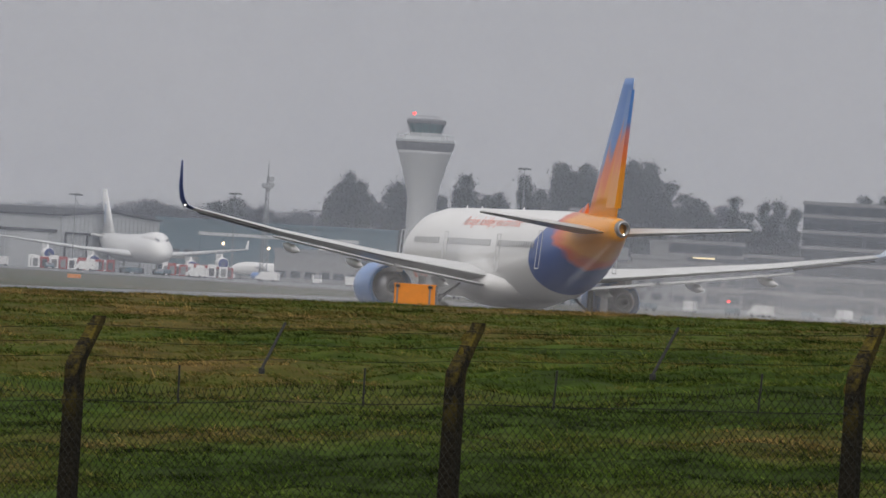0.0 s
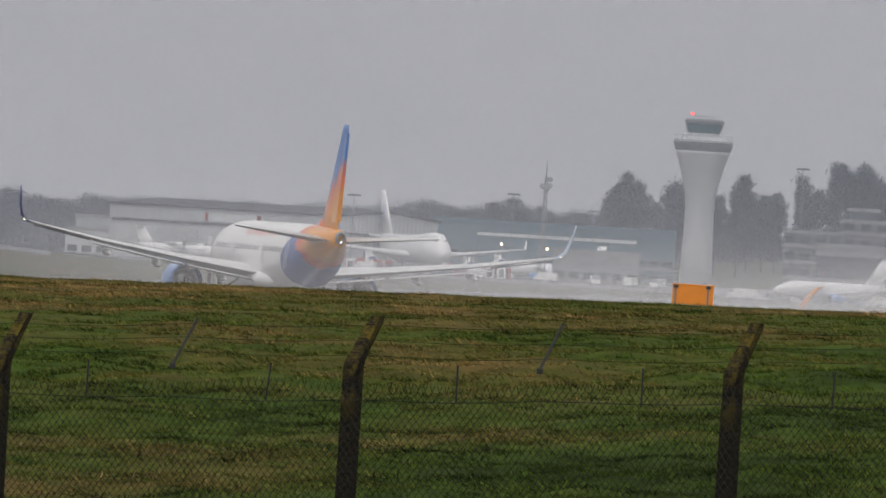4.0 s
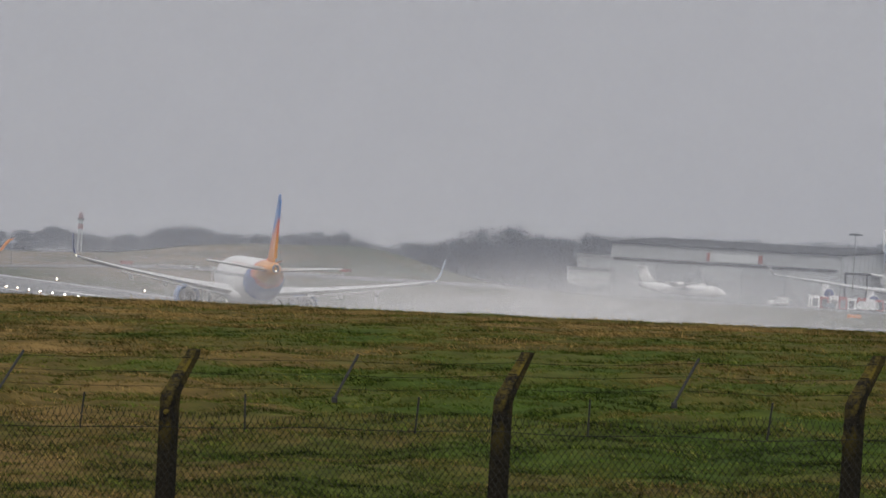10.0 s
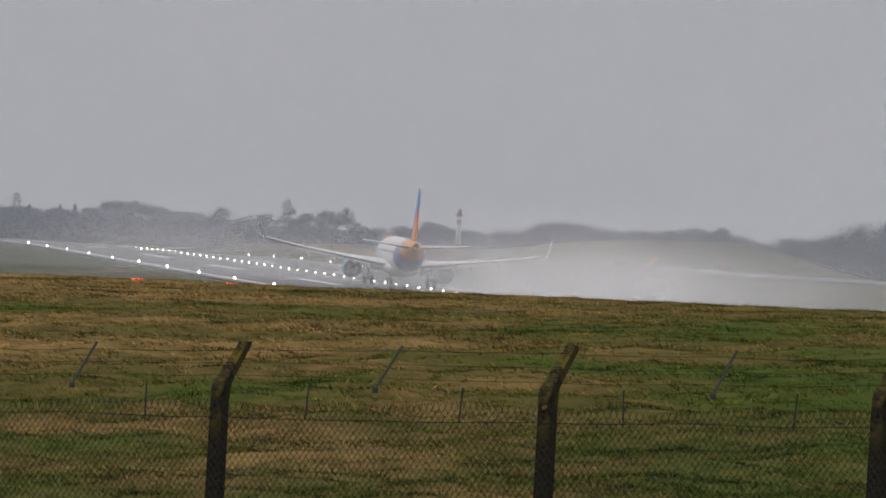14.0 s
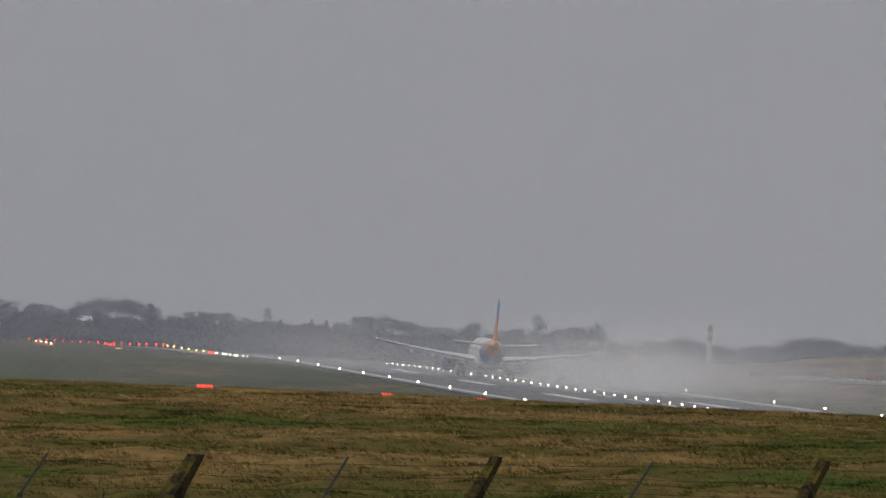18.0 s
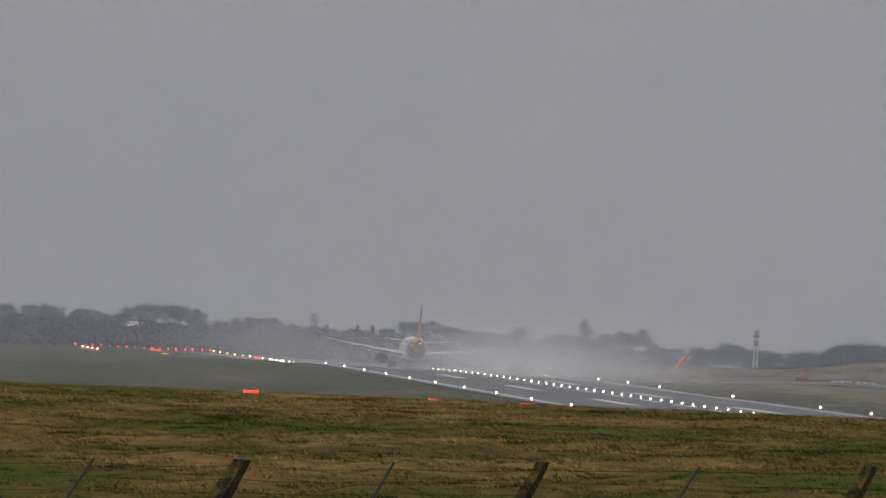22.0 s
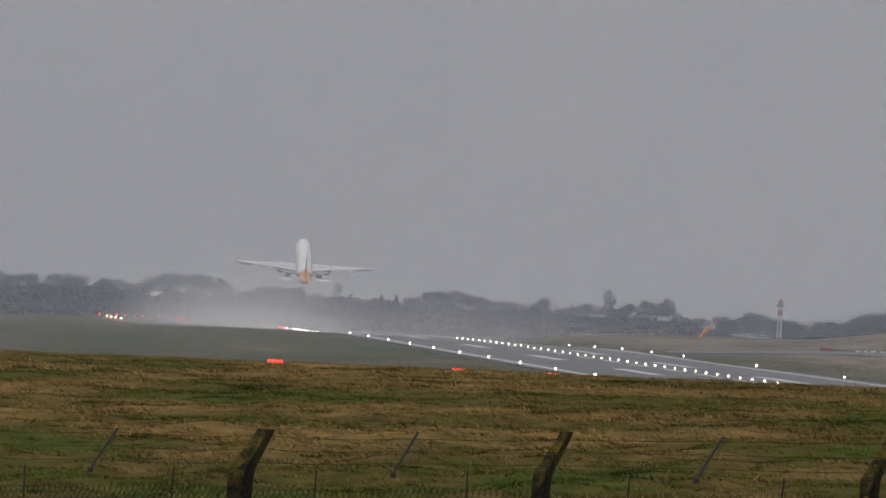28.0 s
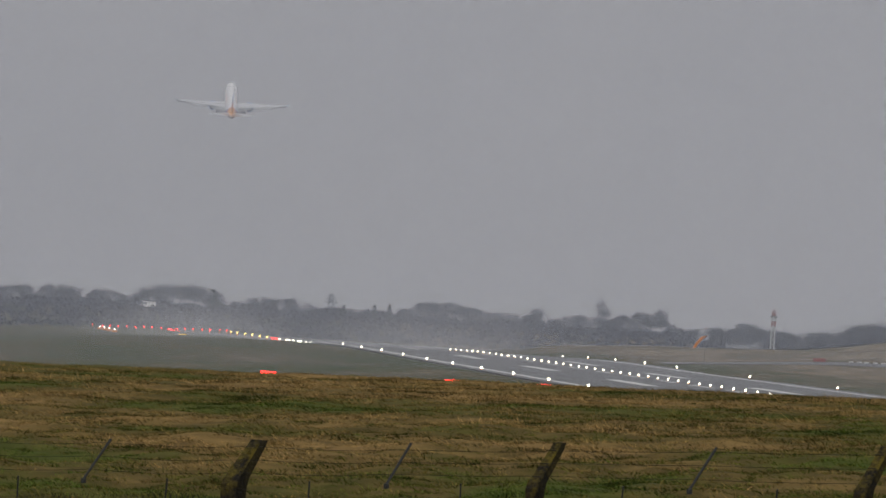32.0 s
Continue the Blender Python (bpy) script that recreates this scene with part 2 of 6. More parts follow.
grow_lichen(POST)
MOSS = paint("lichen", (0.085, 0.066, 0.013), 0.95, spec=0.1, vary=0.4, scale=9, fine=80, bump=0.7, dirt=(0.05, 0.05, 0.03), dirty=0.6)
WIRE = paint("rusted_wire", (0.020, 0.021, 0.019), 0.7, 0.0, 0.15, fine=9)
OLD_STEEL = paint("weathered_steel", (0.026, 0.027, 0.027), 0.7, 0.1, vary=0.3)
STEEL = paint("grey_steel", (0.22, 0.23, 0.235), 0.55, 0.3)
DARK = paint("dark_grey", (0.035, 0.036, 0.04), 0.5)
WHITE = paint("aircraft_white", (0.86, 0.86, 0.86), 0.28, vary=0.03, scale=0.3, fine=1.2, coat=0.3, dirty=0.06)
RED = paint("signal_red", (0.45, 0.06, 0.04), 0.5)
DULL_RED = paint("faded_red", (0.26, 0.07, 0.05), 0.7, spec=0.2)
ORANGE = paint("orange_paint", (0.80, 0.26, 0.025), 0.45, vary=0.08)
BARK = paint("bark", (0.045, 0.04, 0.035), 0.9, spec=0.1)
# twig grey with some of the distance haze's blue put into it
BARE = paint("bare_twigs", (0.037, 0.039, 0.047), 0.9, spec=0.1, vary=0.3, scale=0.3, fine=3)
PINE = paint("pine_needles", (0.022, 0.032, 0.020), 0.9, spec=0.1, vary=0.4, scale=0.3, fine=3)
VEIL = mist("rain_haze", 0.072)
PUFF = mist("spray_droplets", 0.19, 1.6, True)
THIN = mist("thin_mist", 0.057, 1.2, True)
LAMP_WHITE = glow("white_lamp", (1.0, 0.93, 0.72), 10)
LAMP_YELLOW = glow("yellow_lamp", (1.0, 0.72, 0.16), 7)
LAMP_RED = glow("red_lamp", (1.0, 0.022, 0.016), 8)
LIT_YELLOW = glow("lit_sign_yellow", (1.0, 0.62, 0.05), 0.8)
LAMP_FLOOD = glow("flood_lamp", (1.0, 0.78, 0.48), 5)


# ---- geometry helpers ----
def mesh_of(name, verts, faces, mats, smooth=False, slots=None):
    me = bpy.data.meshes.new(name)
    me.from_pydata([tuple(v) for v in verts], [], [tuple(f) for f in faces])
    for m in (mats if isinstance(mats, (list, tuple)) else [mats]):
        me.materials.append(m)
    if slots is not None:
        me.polygons.foreach_set("material_index", slots)
    if smooth:
        me.polygons.foreach_set("use_smooth", [True] * len(me.polygons))
    me.update()
    return me


def part(name, vf, mat, parent=None, label="", smooth=False, at=None):
    """One mesh object from (verts, faces), under a thing or a part."""
    ob = new(name, mesh_of(name, vf[0], vf[1], mat, smooth))
    if parent is not None:
        ob.parent = parent
    if at is not None:
        ob.matrix_basis = at
    if label:
        tagged(ob, label)
    return ob


def thing(name, label, category, m=None, group="", kind=""):
    ob = new(name)
    ob.empty_display_size = 0.2
    if m is not None:
        ob.matrix_basis = m
    return tagged(ob, label, category, group, kind)


def join(*pieces):
    vs, fs = [], []
    for v, f in pieces:
        k = len(vs)
        vs += [tuple(p) for p in v]
        fs += [tuple(i + k for i in q) for q in f]
    return vs, fs


def moved(vf, m):
    return [tuple(m @ Vector(v)) for v in vf[0]], vf[1]


def box(x0, x1, y0, y1, z0, z1, bevel=0.0):
    """A box, its upright and top edges cut back by bevel."""
    if not bevel:
        v = [(x, y, z) for z in (z0, z1) for x, y in ((x0, y0), (x1, y0), (x1, y1), (x0, y1))]
        return v, [(3, 2, 1, 0), (4, 5, 6, 7), (0, 1, 5, 4), (1, 2, 6, 5), (2, 3, 7, 6), (3, 0, 4, 7)]
    c = bevel
    ring = [(x0 + c, y0), (x1 - c, y0), (x1, y0 + c), (x1, y1 - c), (x1 - c, y1), (x0 + c, y1), (x0, y1 - c), (x0, y0 + c)]
    cx, cy = (x0 + x1) / 2, (y0 + y1) / 2
    sx, sy = 1 - 2 * c / (x1 - x0), 1 - 2 * c / (y1 - y0)
    rings = [[(x, y, z0) for x, y in ring], [(x, y, z1 - c) for x, y in ring],
             [(cx + (x - cx) * sx, cy + (y - cy) * sy, z1) for x, y in ring]]
    return loft(rings, True)


def loft(rings, caps=True, closed=True):
    """A skin over rings of equally many points."""
    n = len(rings[0])
    v = [p for r in rings for p in r]
    f = []
    for i in range(len(rings) - 1):
        for j in range(n if closed else n - 1):
            a, b = i * n + j, i * n + (j + 1) % n
            f.append((a, b, b + n, a + n))
    if caps:
        f.append(tuple(range(n - 1, -1, -1)))
        f.append(tuple(range(len(v) - n, len(v))))
    return v, f


def circle(r, z, n=12, x=0, y=0):
    return [(x + r * math.cos(2 * math.pi * k / n), y + r * math.sin(2 * math.pi * k / n), z) for k in range(n)]


def turned(profile, n=12, x=0, y=0):
    """A body of revolution about the upright through (x, y), from (radius, height) pairs."""
    return loft([circle(max(r, 0.001), z, n, x, y) for r, z in profile])


def tube(points, r, n=6, r1=None):
    """A round bar along points, tapering from r to r1."""
    pts = [Vector(p) for p in points]
    rings = []
    for i, p in enumerate(pts):
        d = (pts[min(i + 1, len(pts) - 1)] - pts[max(i - 1, 0)]).normalized()
        a = d.orthogonal().normalized()
        b = d.cross(a)
        rr = r if r1 is None else r + (r1 - r) * i / (len(pts) - 1)
        rings.append([tuple(p + rr * (math.cos(2 * math.pi * k / n) * a + math.sin(2 * math.pi * k / n) * b)) for k in range(n)])
    return loft(rings)


# ---- ground ----
PROFILE = [(-3000, 9), (0, 8.6), (240, 7.0), (398, 5.1), (462, 4.05), (559, 2.7), (626, 2.0), (771, 0.7), (853, 0.25), (1000, 0.0),
           (1300, 0.1), (1480, 0.25), (1560, 0.15), (1650, -0.4), (1740, -1.0), (1840, -1.25), (2040, -1.75), (2552, -4.1), (3380, -7.6), (6000, -12)]
PX, PZ = np.array(PROFILE).T


def grade(y):
    """Height of the runway's line, rounded off."""
    return sum(np.interp(np.asarray(y, float) + d, PX, PZ) for d in (-44, -22, 0, 22, 44)) / 5


def step(a, b, x):
    t = np.clip((np.asarray(x, float) - a) / (b - a), 0, 1)
    return t * t * (3 - 2 * t)


# the long swell of turf beyond the taxiway: bearing and elevation of its crest, in degrees
CREST_AZ, CREST_EL = np.array([(3.6, -0.30), (4.12, -0.240), (4.86, -0.200), (5.42, -0.187), (5.79, -0.169), (6.06, -0.134), (6.3, -0.092), (6.61, -0.063),
                               (7.07, -0.045), (7.32, -0.034), (7.54, -0.055), (7.75, -0.107), (7.9, -0.155), (8.4, -0.26)]).T
SN, CN = math.sin(radians(43.5)), math.cos(radians(43.5))


def ridge(a):
    """Height of the bank's brow, 130 m out, by the tangent a of the bearing."""
    return 7.59 + (130 * a + 68.8) * 0.0171


def foot(a):
    """Height of the land at the fence, 52.4 m out."""
    return 5.70 + (52.4 * a + 27.7) * 0.0448


def height(x, y):
    """The land: a grass bank before the camera, the airfield behind it, a mound and rising ground farther on."""
    x, y = np.asarray(x, float), np.asarray(y, float)
    n, q = x * SN + y * CN, x * CN - y * SN
    base = grade(y) - np.clip((66 - x) * 0.035, 0, 2.6) * step(20, 220, y)
    base = base - 0.22 * step(71, 75, x) * (1 - step(123, 127, x))
    dist, way = np.hypot(x, y), np.degrees(np.arctan2(x, y))
    base = base + 2.2 * step(1150, 1650, dist) * step(4.6, 6.3, way) * (1 - step(8.2, 9.2, way)) * (1 - step(1950, 2150, dist))
    crest = 8.4 + 1900 * np.tan(np.radians(np.interp(way, CREST_AZ, CREST_EL)))
    base = base + np.maximum(crest - base, 0) * step(1600, 1890, dist) * (1 - step(1930, 2200, dist)) * step(3.7, 4.3, way) * (1 - step(8.0, 8.5, way))
    base = base + 6.0 * step(2430, 2600, dist) * (1 - step(4.9, 5.6, way))
    base = base + 13 * step(2050, 2500, np.hypot(x, y)) * step(420, 640, x)
    base = base + 0.9 * step(190, 300, x) * step(1650, 1900, y) * step(8.4, 9.4, way)
    a = np.clip(q / np.maximum(n, 20), -1.35, 0.6)
    t = np.clip((n - 52.4) / 77.6, 0, 1)
    bank = foot(a) + (ridge(a) - foot(a)) * (0.45 * t + 0.55 * np.sin(t * math.pi / 2))
    bank = np.where(n < 52.4, foot(a) + (6.7 - foot(a)) * step(52.4, 5, n), bank)
    lump = 0.07 * np.sin(x * 0.9 + 0.6 * np.sin(y * 0.6)) * np.sin(y * 0.8 + np.sin(x * 0.4)) + 0.045 * np.sin(x * 2.3 + y * 1.7 + np.sin(y)) * np.sin(y * 2.1 - x) + 0.03 * np.sin(x * 5.1 - y * 2) * np.sin(y * 4.3 + x * 1.4)
    lump = lump * (1 - 0.7 * step(95, 124, n))
    lump = lump * step(12, 40, n) * (1 - step(140, 170, n))
    w = step(130, 172, n)
    return bank * (1 - w) + base * w + lump


def build_ground():
    az = np.concatenate([np.linspace(-180, -5, 44)[:-1], np.linspace(-5, 25, 420), np.linspace(25, 180, 36)[1:-1]])
    rad = np.concatenate([np.linspace(2, 50, 15), np.linspace(51, 200, 240), np.geomspace(202, 3600, 120)[1:], np.geomspace(3700, 4900, 6)])
    a, r = np.meshgrid(np.radians(az), rad)
    x, y = r * np.sin(a), r * np.cos(a)
    z = height(x, y)
    n = len(az)
    v = np.stack([x, y, z], -1).reshape(-1, 3)
    f = [(i * n + j, i * n + (j + 1) % n, (i + 1) * n + (j + 1) % n, (i + 1) * n + j) for i in range(len(rad) - 1) for j in range(n)]
    f.append(tuple(range(n - 1, -1, -1)))
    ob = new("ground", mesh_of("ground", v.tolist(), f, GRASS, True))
    tagged(ob, "rough wet grassland falling away to an airfield", "ground", kind="structure")


def strip(name, x0, x1, y0, y1, lift, mat, label, step_y=10.0, cols=4, parent=None):
    ys = np.linspace(y0, y1, max(2, int((y1 - y0) / step_y) + 1))
    xs = np.linspace(x0, x1, cols)
    v = [(float(x), float(y), float(grade(y)) + lift) for y in ys for x in xs]
    f = [(i * cols + j, i * cols + j + 1, (i + 1) * cols + j + 1, (i + 1) * cols + j) for i in range(len(ys) - 1) for j in range(cols - 1)]
    lo = len(v)
    v += [(x, y, z - 0.3) for x, y, z in v]
    f += [(i * cols, (i + 1) * cols, (i + 1) * cols + lo, i * cols + lo) for i in range(len(ys) - 1)]
    f += [((i + 1) * cols - 1, (i + 1) * cols - 1 + lo, (i + 2) * cols - 1 + lo, (i + 2) * cols - 1) for i in range(len(ys) - 1)]
    ob = part(name, (v, f), mat, parent)
    if parent is None:
        tagged(ob, label, "runway", kind="structure")
    return ob


build_ground()
RUNWAY = strip("runway", 75.2, 123.8, 60, 3000, 0.0, ASPHALT, "wet dark asphalt runway with white markings")


def marking(name, x0, x1, y0, y1):
    strip(name, x0, x1, y0, y1, 0.012, MARK, "", 10, 2, RUNWAY)


for x in (77.6, 120.4):
    marking("edge_line", x - 0.5, x + 0.5, 80, 2980)
for k in range(58):
    marking("centre_line", 98.55, 99.45, 80 + 50 * k, 110 + 50 * k)
for k in range(9):
    for x in (90.0, 107.5):
        marking("touchdown_bar", x - 0.9, x + 0.9, 595 + 155 * k, 655 + 155 * k)


# ---- rain haze hanging over the field ----
def build_haze():
    first = None
    for k, d in enumerate((600, 860, 1120, 1400, 1680, 2285, 2465, 2600, 2780, 3000, 3300)):
        m = pose(0, 0, 0, 0, 0, -7) @ pose(0, d, 0)
        if first is None:
            first = new("rain_haze", mesh_of("rain_haze", [(-1500, 0, -40), (1500, 0, -40), (1500, 0, 420), (-1500, 0, 420)], [(0, 1, 2, 3)], VEIL))
            tagged(first, "thin grey curtain of drizzle over the airfield", "haze", "drizzle curtains", "stuff")
            first.matrix_basis = m
        else:
            copy_thing(first, m)


build_haze()


# ---- the departing airliner ----
def livery(name):
    """White forward, blue round the tail with orange and red flames, by the body's own axes (nose along +y)."""
    m, n, l, b = nodes_of(name)
    co = n.new("ShaderNodeTexCoord")
    sep = n.new("ShaderNodeSeparateXYZ")
    l.new(co.outputs["Object"], sep.inputs[0])

    def math_of(op, a, c):
        k = n.new("ShaderNodeMath")
        k.operation = op
        for i, s in enumerate((a, c)):
            if isinstance(s, (int, float)):
                k.inputs[i].default_value = s
            else:
                l.new(s, k.inputs[i])
        return k.outputs[0]

    def over(fac, lower, color):
        k = n.new("ShaderNodeMix")
        k.data_type = "RGBA"
        l.new(fac, k.inputs["Factor"])
        if isinstance(lower, tuple):
            k.inputs["A"].default_value = (*lower, 1)
        else:
            l.new(lower, k.inputs["A"])
        k.inputs["B"].default_value = (*color, 1)
        return k.outputs["Result"]

    def above(value, limit, soft=0.12):
        k = n.new("ShaderNodeMapRange")
        k.inputs["From Min"].default_value, k.inputs["From Max"].default_value = limit - soft, limit + soft
        l.new(value, k.inputs["Value"])
        return k.outputs[0]

    x, y, z = sep.outputs
    # jagged edge: stretched noise along the body
    mp = n.new("ShaderNodeMapping")
    mp.inputs["Scale"].default_value = (0.5, 0.12, 0.9)
    l.new(co.outputs["Object"], mp.inputs["Vector"])
    no = n.new("ShaderNodeTexNoise")
    no.inputs["Scale"].default_value, no.inputs["Detail"].default_value = 1.6, 2
    l.new(mp.outputs[0], no.inputs["Vector"])
    jag = math_of("MULTIPLY", math_of("SUBTRACT", no.outputs["Fac"], 0.5), 5.0)
    # a bulging blue front edge, farther forward at the belly's height
    bulge = math_of("MULTIPLY", math_of("POWER", math_of("ABSOLUTE", math_of("SUBTRACT", z, 3.2), 0), 2.0), 0.55)
    aft = math_of("SUBTRACT", math_of("MULTIPLY", y, -1.0), bulge)
    col = over(above(aft, 11.2), (0.86, 0.86, 0.86), (0.035, 0.10, 0.36))
    # orange towards the crown and the tail's end
    warm = math_of("ADD", math_of("ADD", math_of("MULTIPLY", y, -1.0), math_of("MULTIPLY", math_of("SUBTRACT", z, 4.0), 1.5)), jag)
    col = over(above(warm, 15.9, 0.5), col, (0.66, 0.12, 0.045))
    col = over(above(warm, 17.6, 0.8), col, (0.80, 0.33, 0.035))
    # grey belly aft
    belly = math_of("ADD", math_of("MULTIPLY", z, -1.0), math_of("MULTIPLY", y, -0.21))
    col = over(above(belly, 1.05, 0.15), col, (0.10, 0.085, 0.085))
    l.new(col, b.inputs["Base Color"])
    b.inputs["Roughness"].default_value = 0.3
    b.inputs["Coat Weight"].default_value = 0.3
    return m


def fin_livery(name):
    """Blue at the top, orange below, with upright flames between."""
    m, n, l, b = nodes_of(name)
    co = n.new("ShaderNodeTexCoord")
    sep = n.new("ShaderNodeSeparateXYZ")
    l.new(co.outputs["Object"], sep.inputs[0])
    # along: place across the chord, with the fin's sweep taken out
    def mix_of(a, ka, c, kc, add=0.0):
        p, q = n.new("ShaderNodeMath"), n.new("ShaderNodeMath")
        p.operation, q.operation = "MULTIPLY_ADD", "MULTIPLY_ADD"
        l.new(a, p.inputs[0])
        p.inputs[1].default_value, p.inputs[2].default_value = ka, add
        l.new(c, q.inputs[0])
        q.inputs[1].default_value = kc
        l.new(p.outputs[0], q.inputs[2])
        return q.outputs[0]

    chordwise = mix_of(sep.outputs[1], 1.0, sep.outputs[2], 0.62)
    place = n.new("ShaderNodeCombineXYZ")
    l.new(chordwise, place.inputs[0])
    no = n.new("ShaderNodeTexNoise")
    no.inputs["Scale"].default_value, no.inputs["Detail"].default_value = 1.5, 1
    l.new(place.outputs[0], no.inputs["Vector"])
    # flames reach higher towards the trailing edge
    level = mix_of(sep.outputs[2], 1.0, chordwise, 0.55, 5.6)
    flame = mix_of(no.outputs["Fac"], -4.2, level, 1.0, 2.1)
    mr = n.new("ShaderNodeMapRange")
    mr.inputs["From Min"].default_value, mr.inputs["From Max"].default_value = 2.5, 9.0
    l.new(flame, mr.inputs["Value"])
    r = ramp(n, [(0.0, (0.80, 0.36, 0.03)), (0.30, (0.82, 0.32, 0.035)), (0.42, (0.80, 0.20, 0.05)), (0.56, (0.72, 0.19, 0.09)), (0.62, (0.30, 0.22, 0.36)), (0.68, (0.10, 0.24, 0.60)), (1.0, (0.07, 0.21, 0.58))])
    l.new(mr.outputs[0], r.inputs["Fac"])
    l.new(r.outputs["Color"], b.inputs["Base Color"])
    b.inputs["Roughness"].default_value = 0.32
    b.inputs["Coat Weight"].default_value = 0.3
    return m


LIVERY, FIN = livery("airliner_livery"), fin_livery("fin_livery")
BLUE = paint("nacelle_blue", (0.10, 0.26, 0.62), 0.3, vary=0.05, coat=0.3, dirty=0.05)
SHARK = paint("winglet_blue", (0.018, 0.04, 0.19), 0.5, spec=0.15, vary=0.05, dirty=0.05)
SHARK_IN = paint("winglet_pale_blue", (0.42, 0.50, 0.62), 0.35, vary=0.05, dirty=0.05)
WING = paint("wing_grey", (0.60, 0.61, 0.62), 0.32, vary=0.05, scale=0.5, fine=3, dirty=0.12)
UNDER = paint("flap_grey", (0.30, 0.31, 0.32), 0.4, vary=0.08)
FLAP = paint("pale_flap_grey", (0.52, 0.53, 0.54), 0.4, vary=0.06, dirty=0.25)
# near-black: the shade under the outer wing, put into the aileron's colour
AILERON_SHADE = paint("aileron_shade_grey", (0.055, 0.056, 0.06), 0.5, spec=0.2, vary=0.08)
TYRE = paint("tyre_rubber", (0.02, 0.02, 0.02), 0.8)
METAL = paint("bare_metal", (0.35, 0.35, 0.36), 0.35, 0.9)
PANE = paint("cabin_window", (0.22, 0.23, 0.25), 0.15, vary=0.05)
WINDOW = paint("small_window", (0.34, 0.35, 0.37), 0.3, spec=0.3, vary=0.05)
RED_TEXT = paint("red_lettering", (0.80, 0.34, 0.28), 0.4, vary=0.03)


def airfoil(chord, thick, n=7):
    """A closed section, nose at 0 and tail at -chord along y: (y, z) pairs."""
    up = [(1 - math.cos(math.pi * k / n)) / 2 for k in range(n + 1)]
    half = [5 * thick * (0.2969 * math.sqrt(c) - 0.126 * c - 0.3516 * c * c + 0.2843 * c ** 3 - 0.1015 * c ** 4) for c in up]
    top = [(-c * chord, h * chord * 1.15) for c, h in zip(up, half)]
    low = [(-c * chord, -h * chord * 0.85) for c, h in zip(up, half)]
    return top + low[-2:0:-1]


def surface(stations, n=7):
    """A lifting surface through stations (x, y of the nose, z, chord, thickness)."""
    rings = []
    for x, y, z, chord, th in stations:
        rings.append([(x, y + py, z + pz) for py, pz in airfoil(chord, th, n)])
    v, f = loft(rings)
    if stations[-1][0] > stations[0][0]:
        f = [tuple(reversed(q)) for q in f]
    return v, f


def mirrored(vf):
    return [(-x, y, z) for x, y, z in vf[0]], [tuple(reversed(q)) for q in vf[1]]


def hull(stations, n=28):
    """A round body along y from (y, centre z, half width, half height)."""
    rings = []
    for y, z, w, h in stations:
        rings.append([(w * math.cos(2 * math.pi * k / n), y, z + h * math.sin(2 * math.pi * k / n)) for k in range(n)])
    return loft(rings)


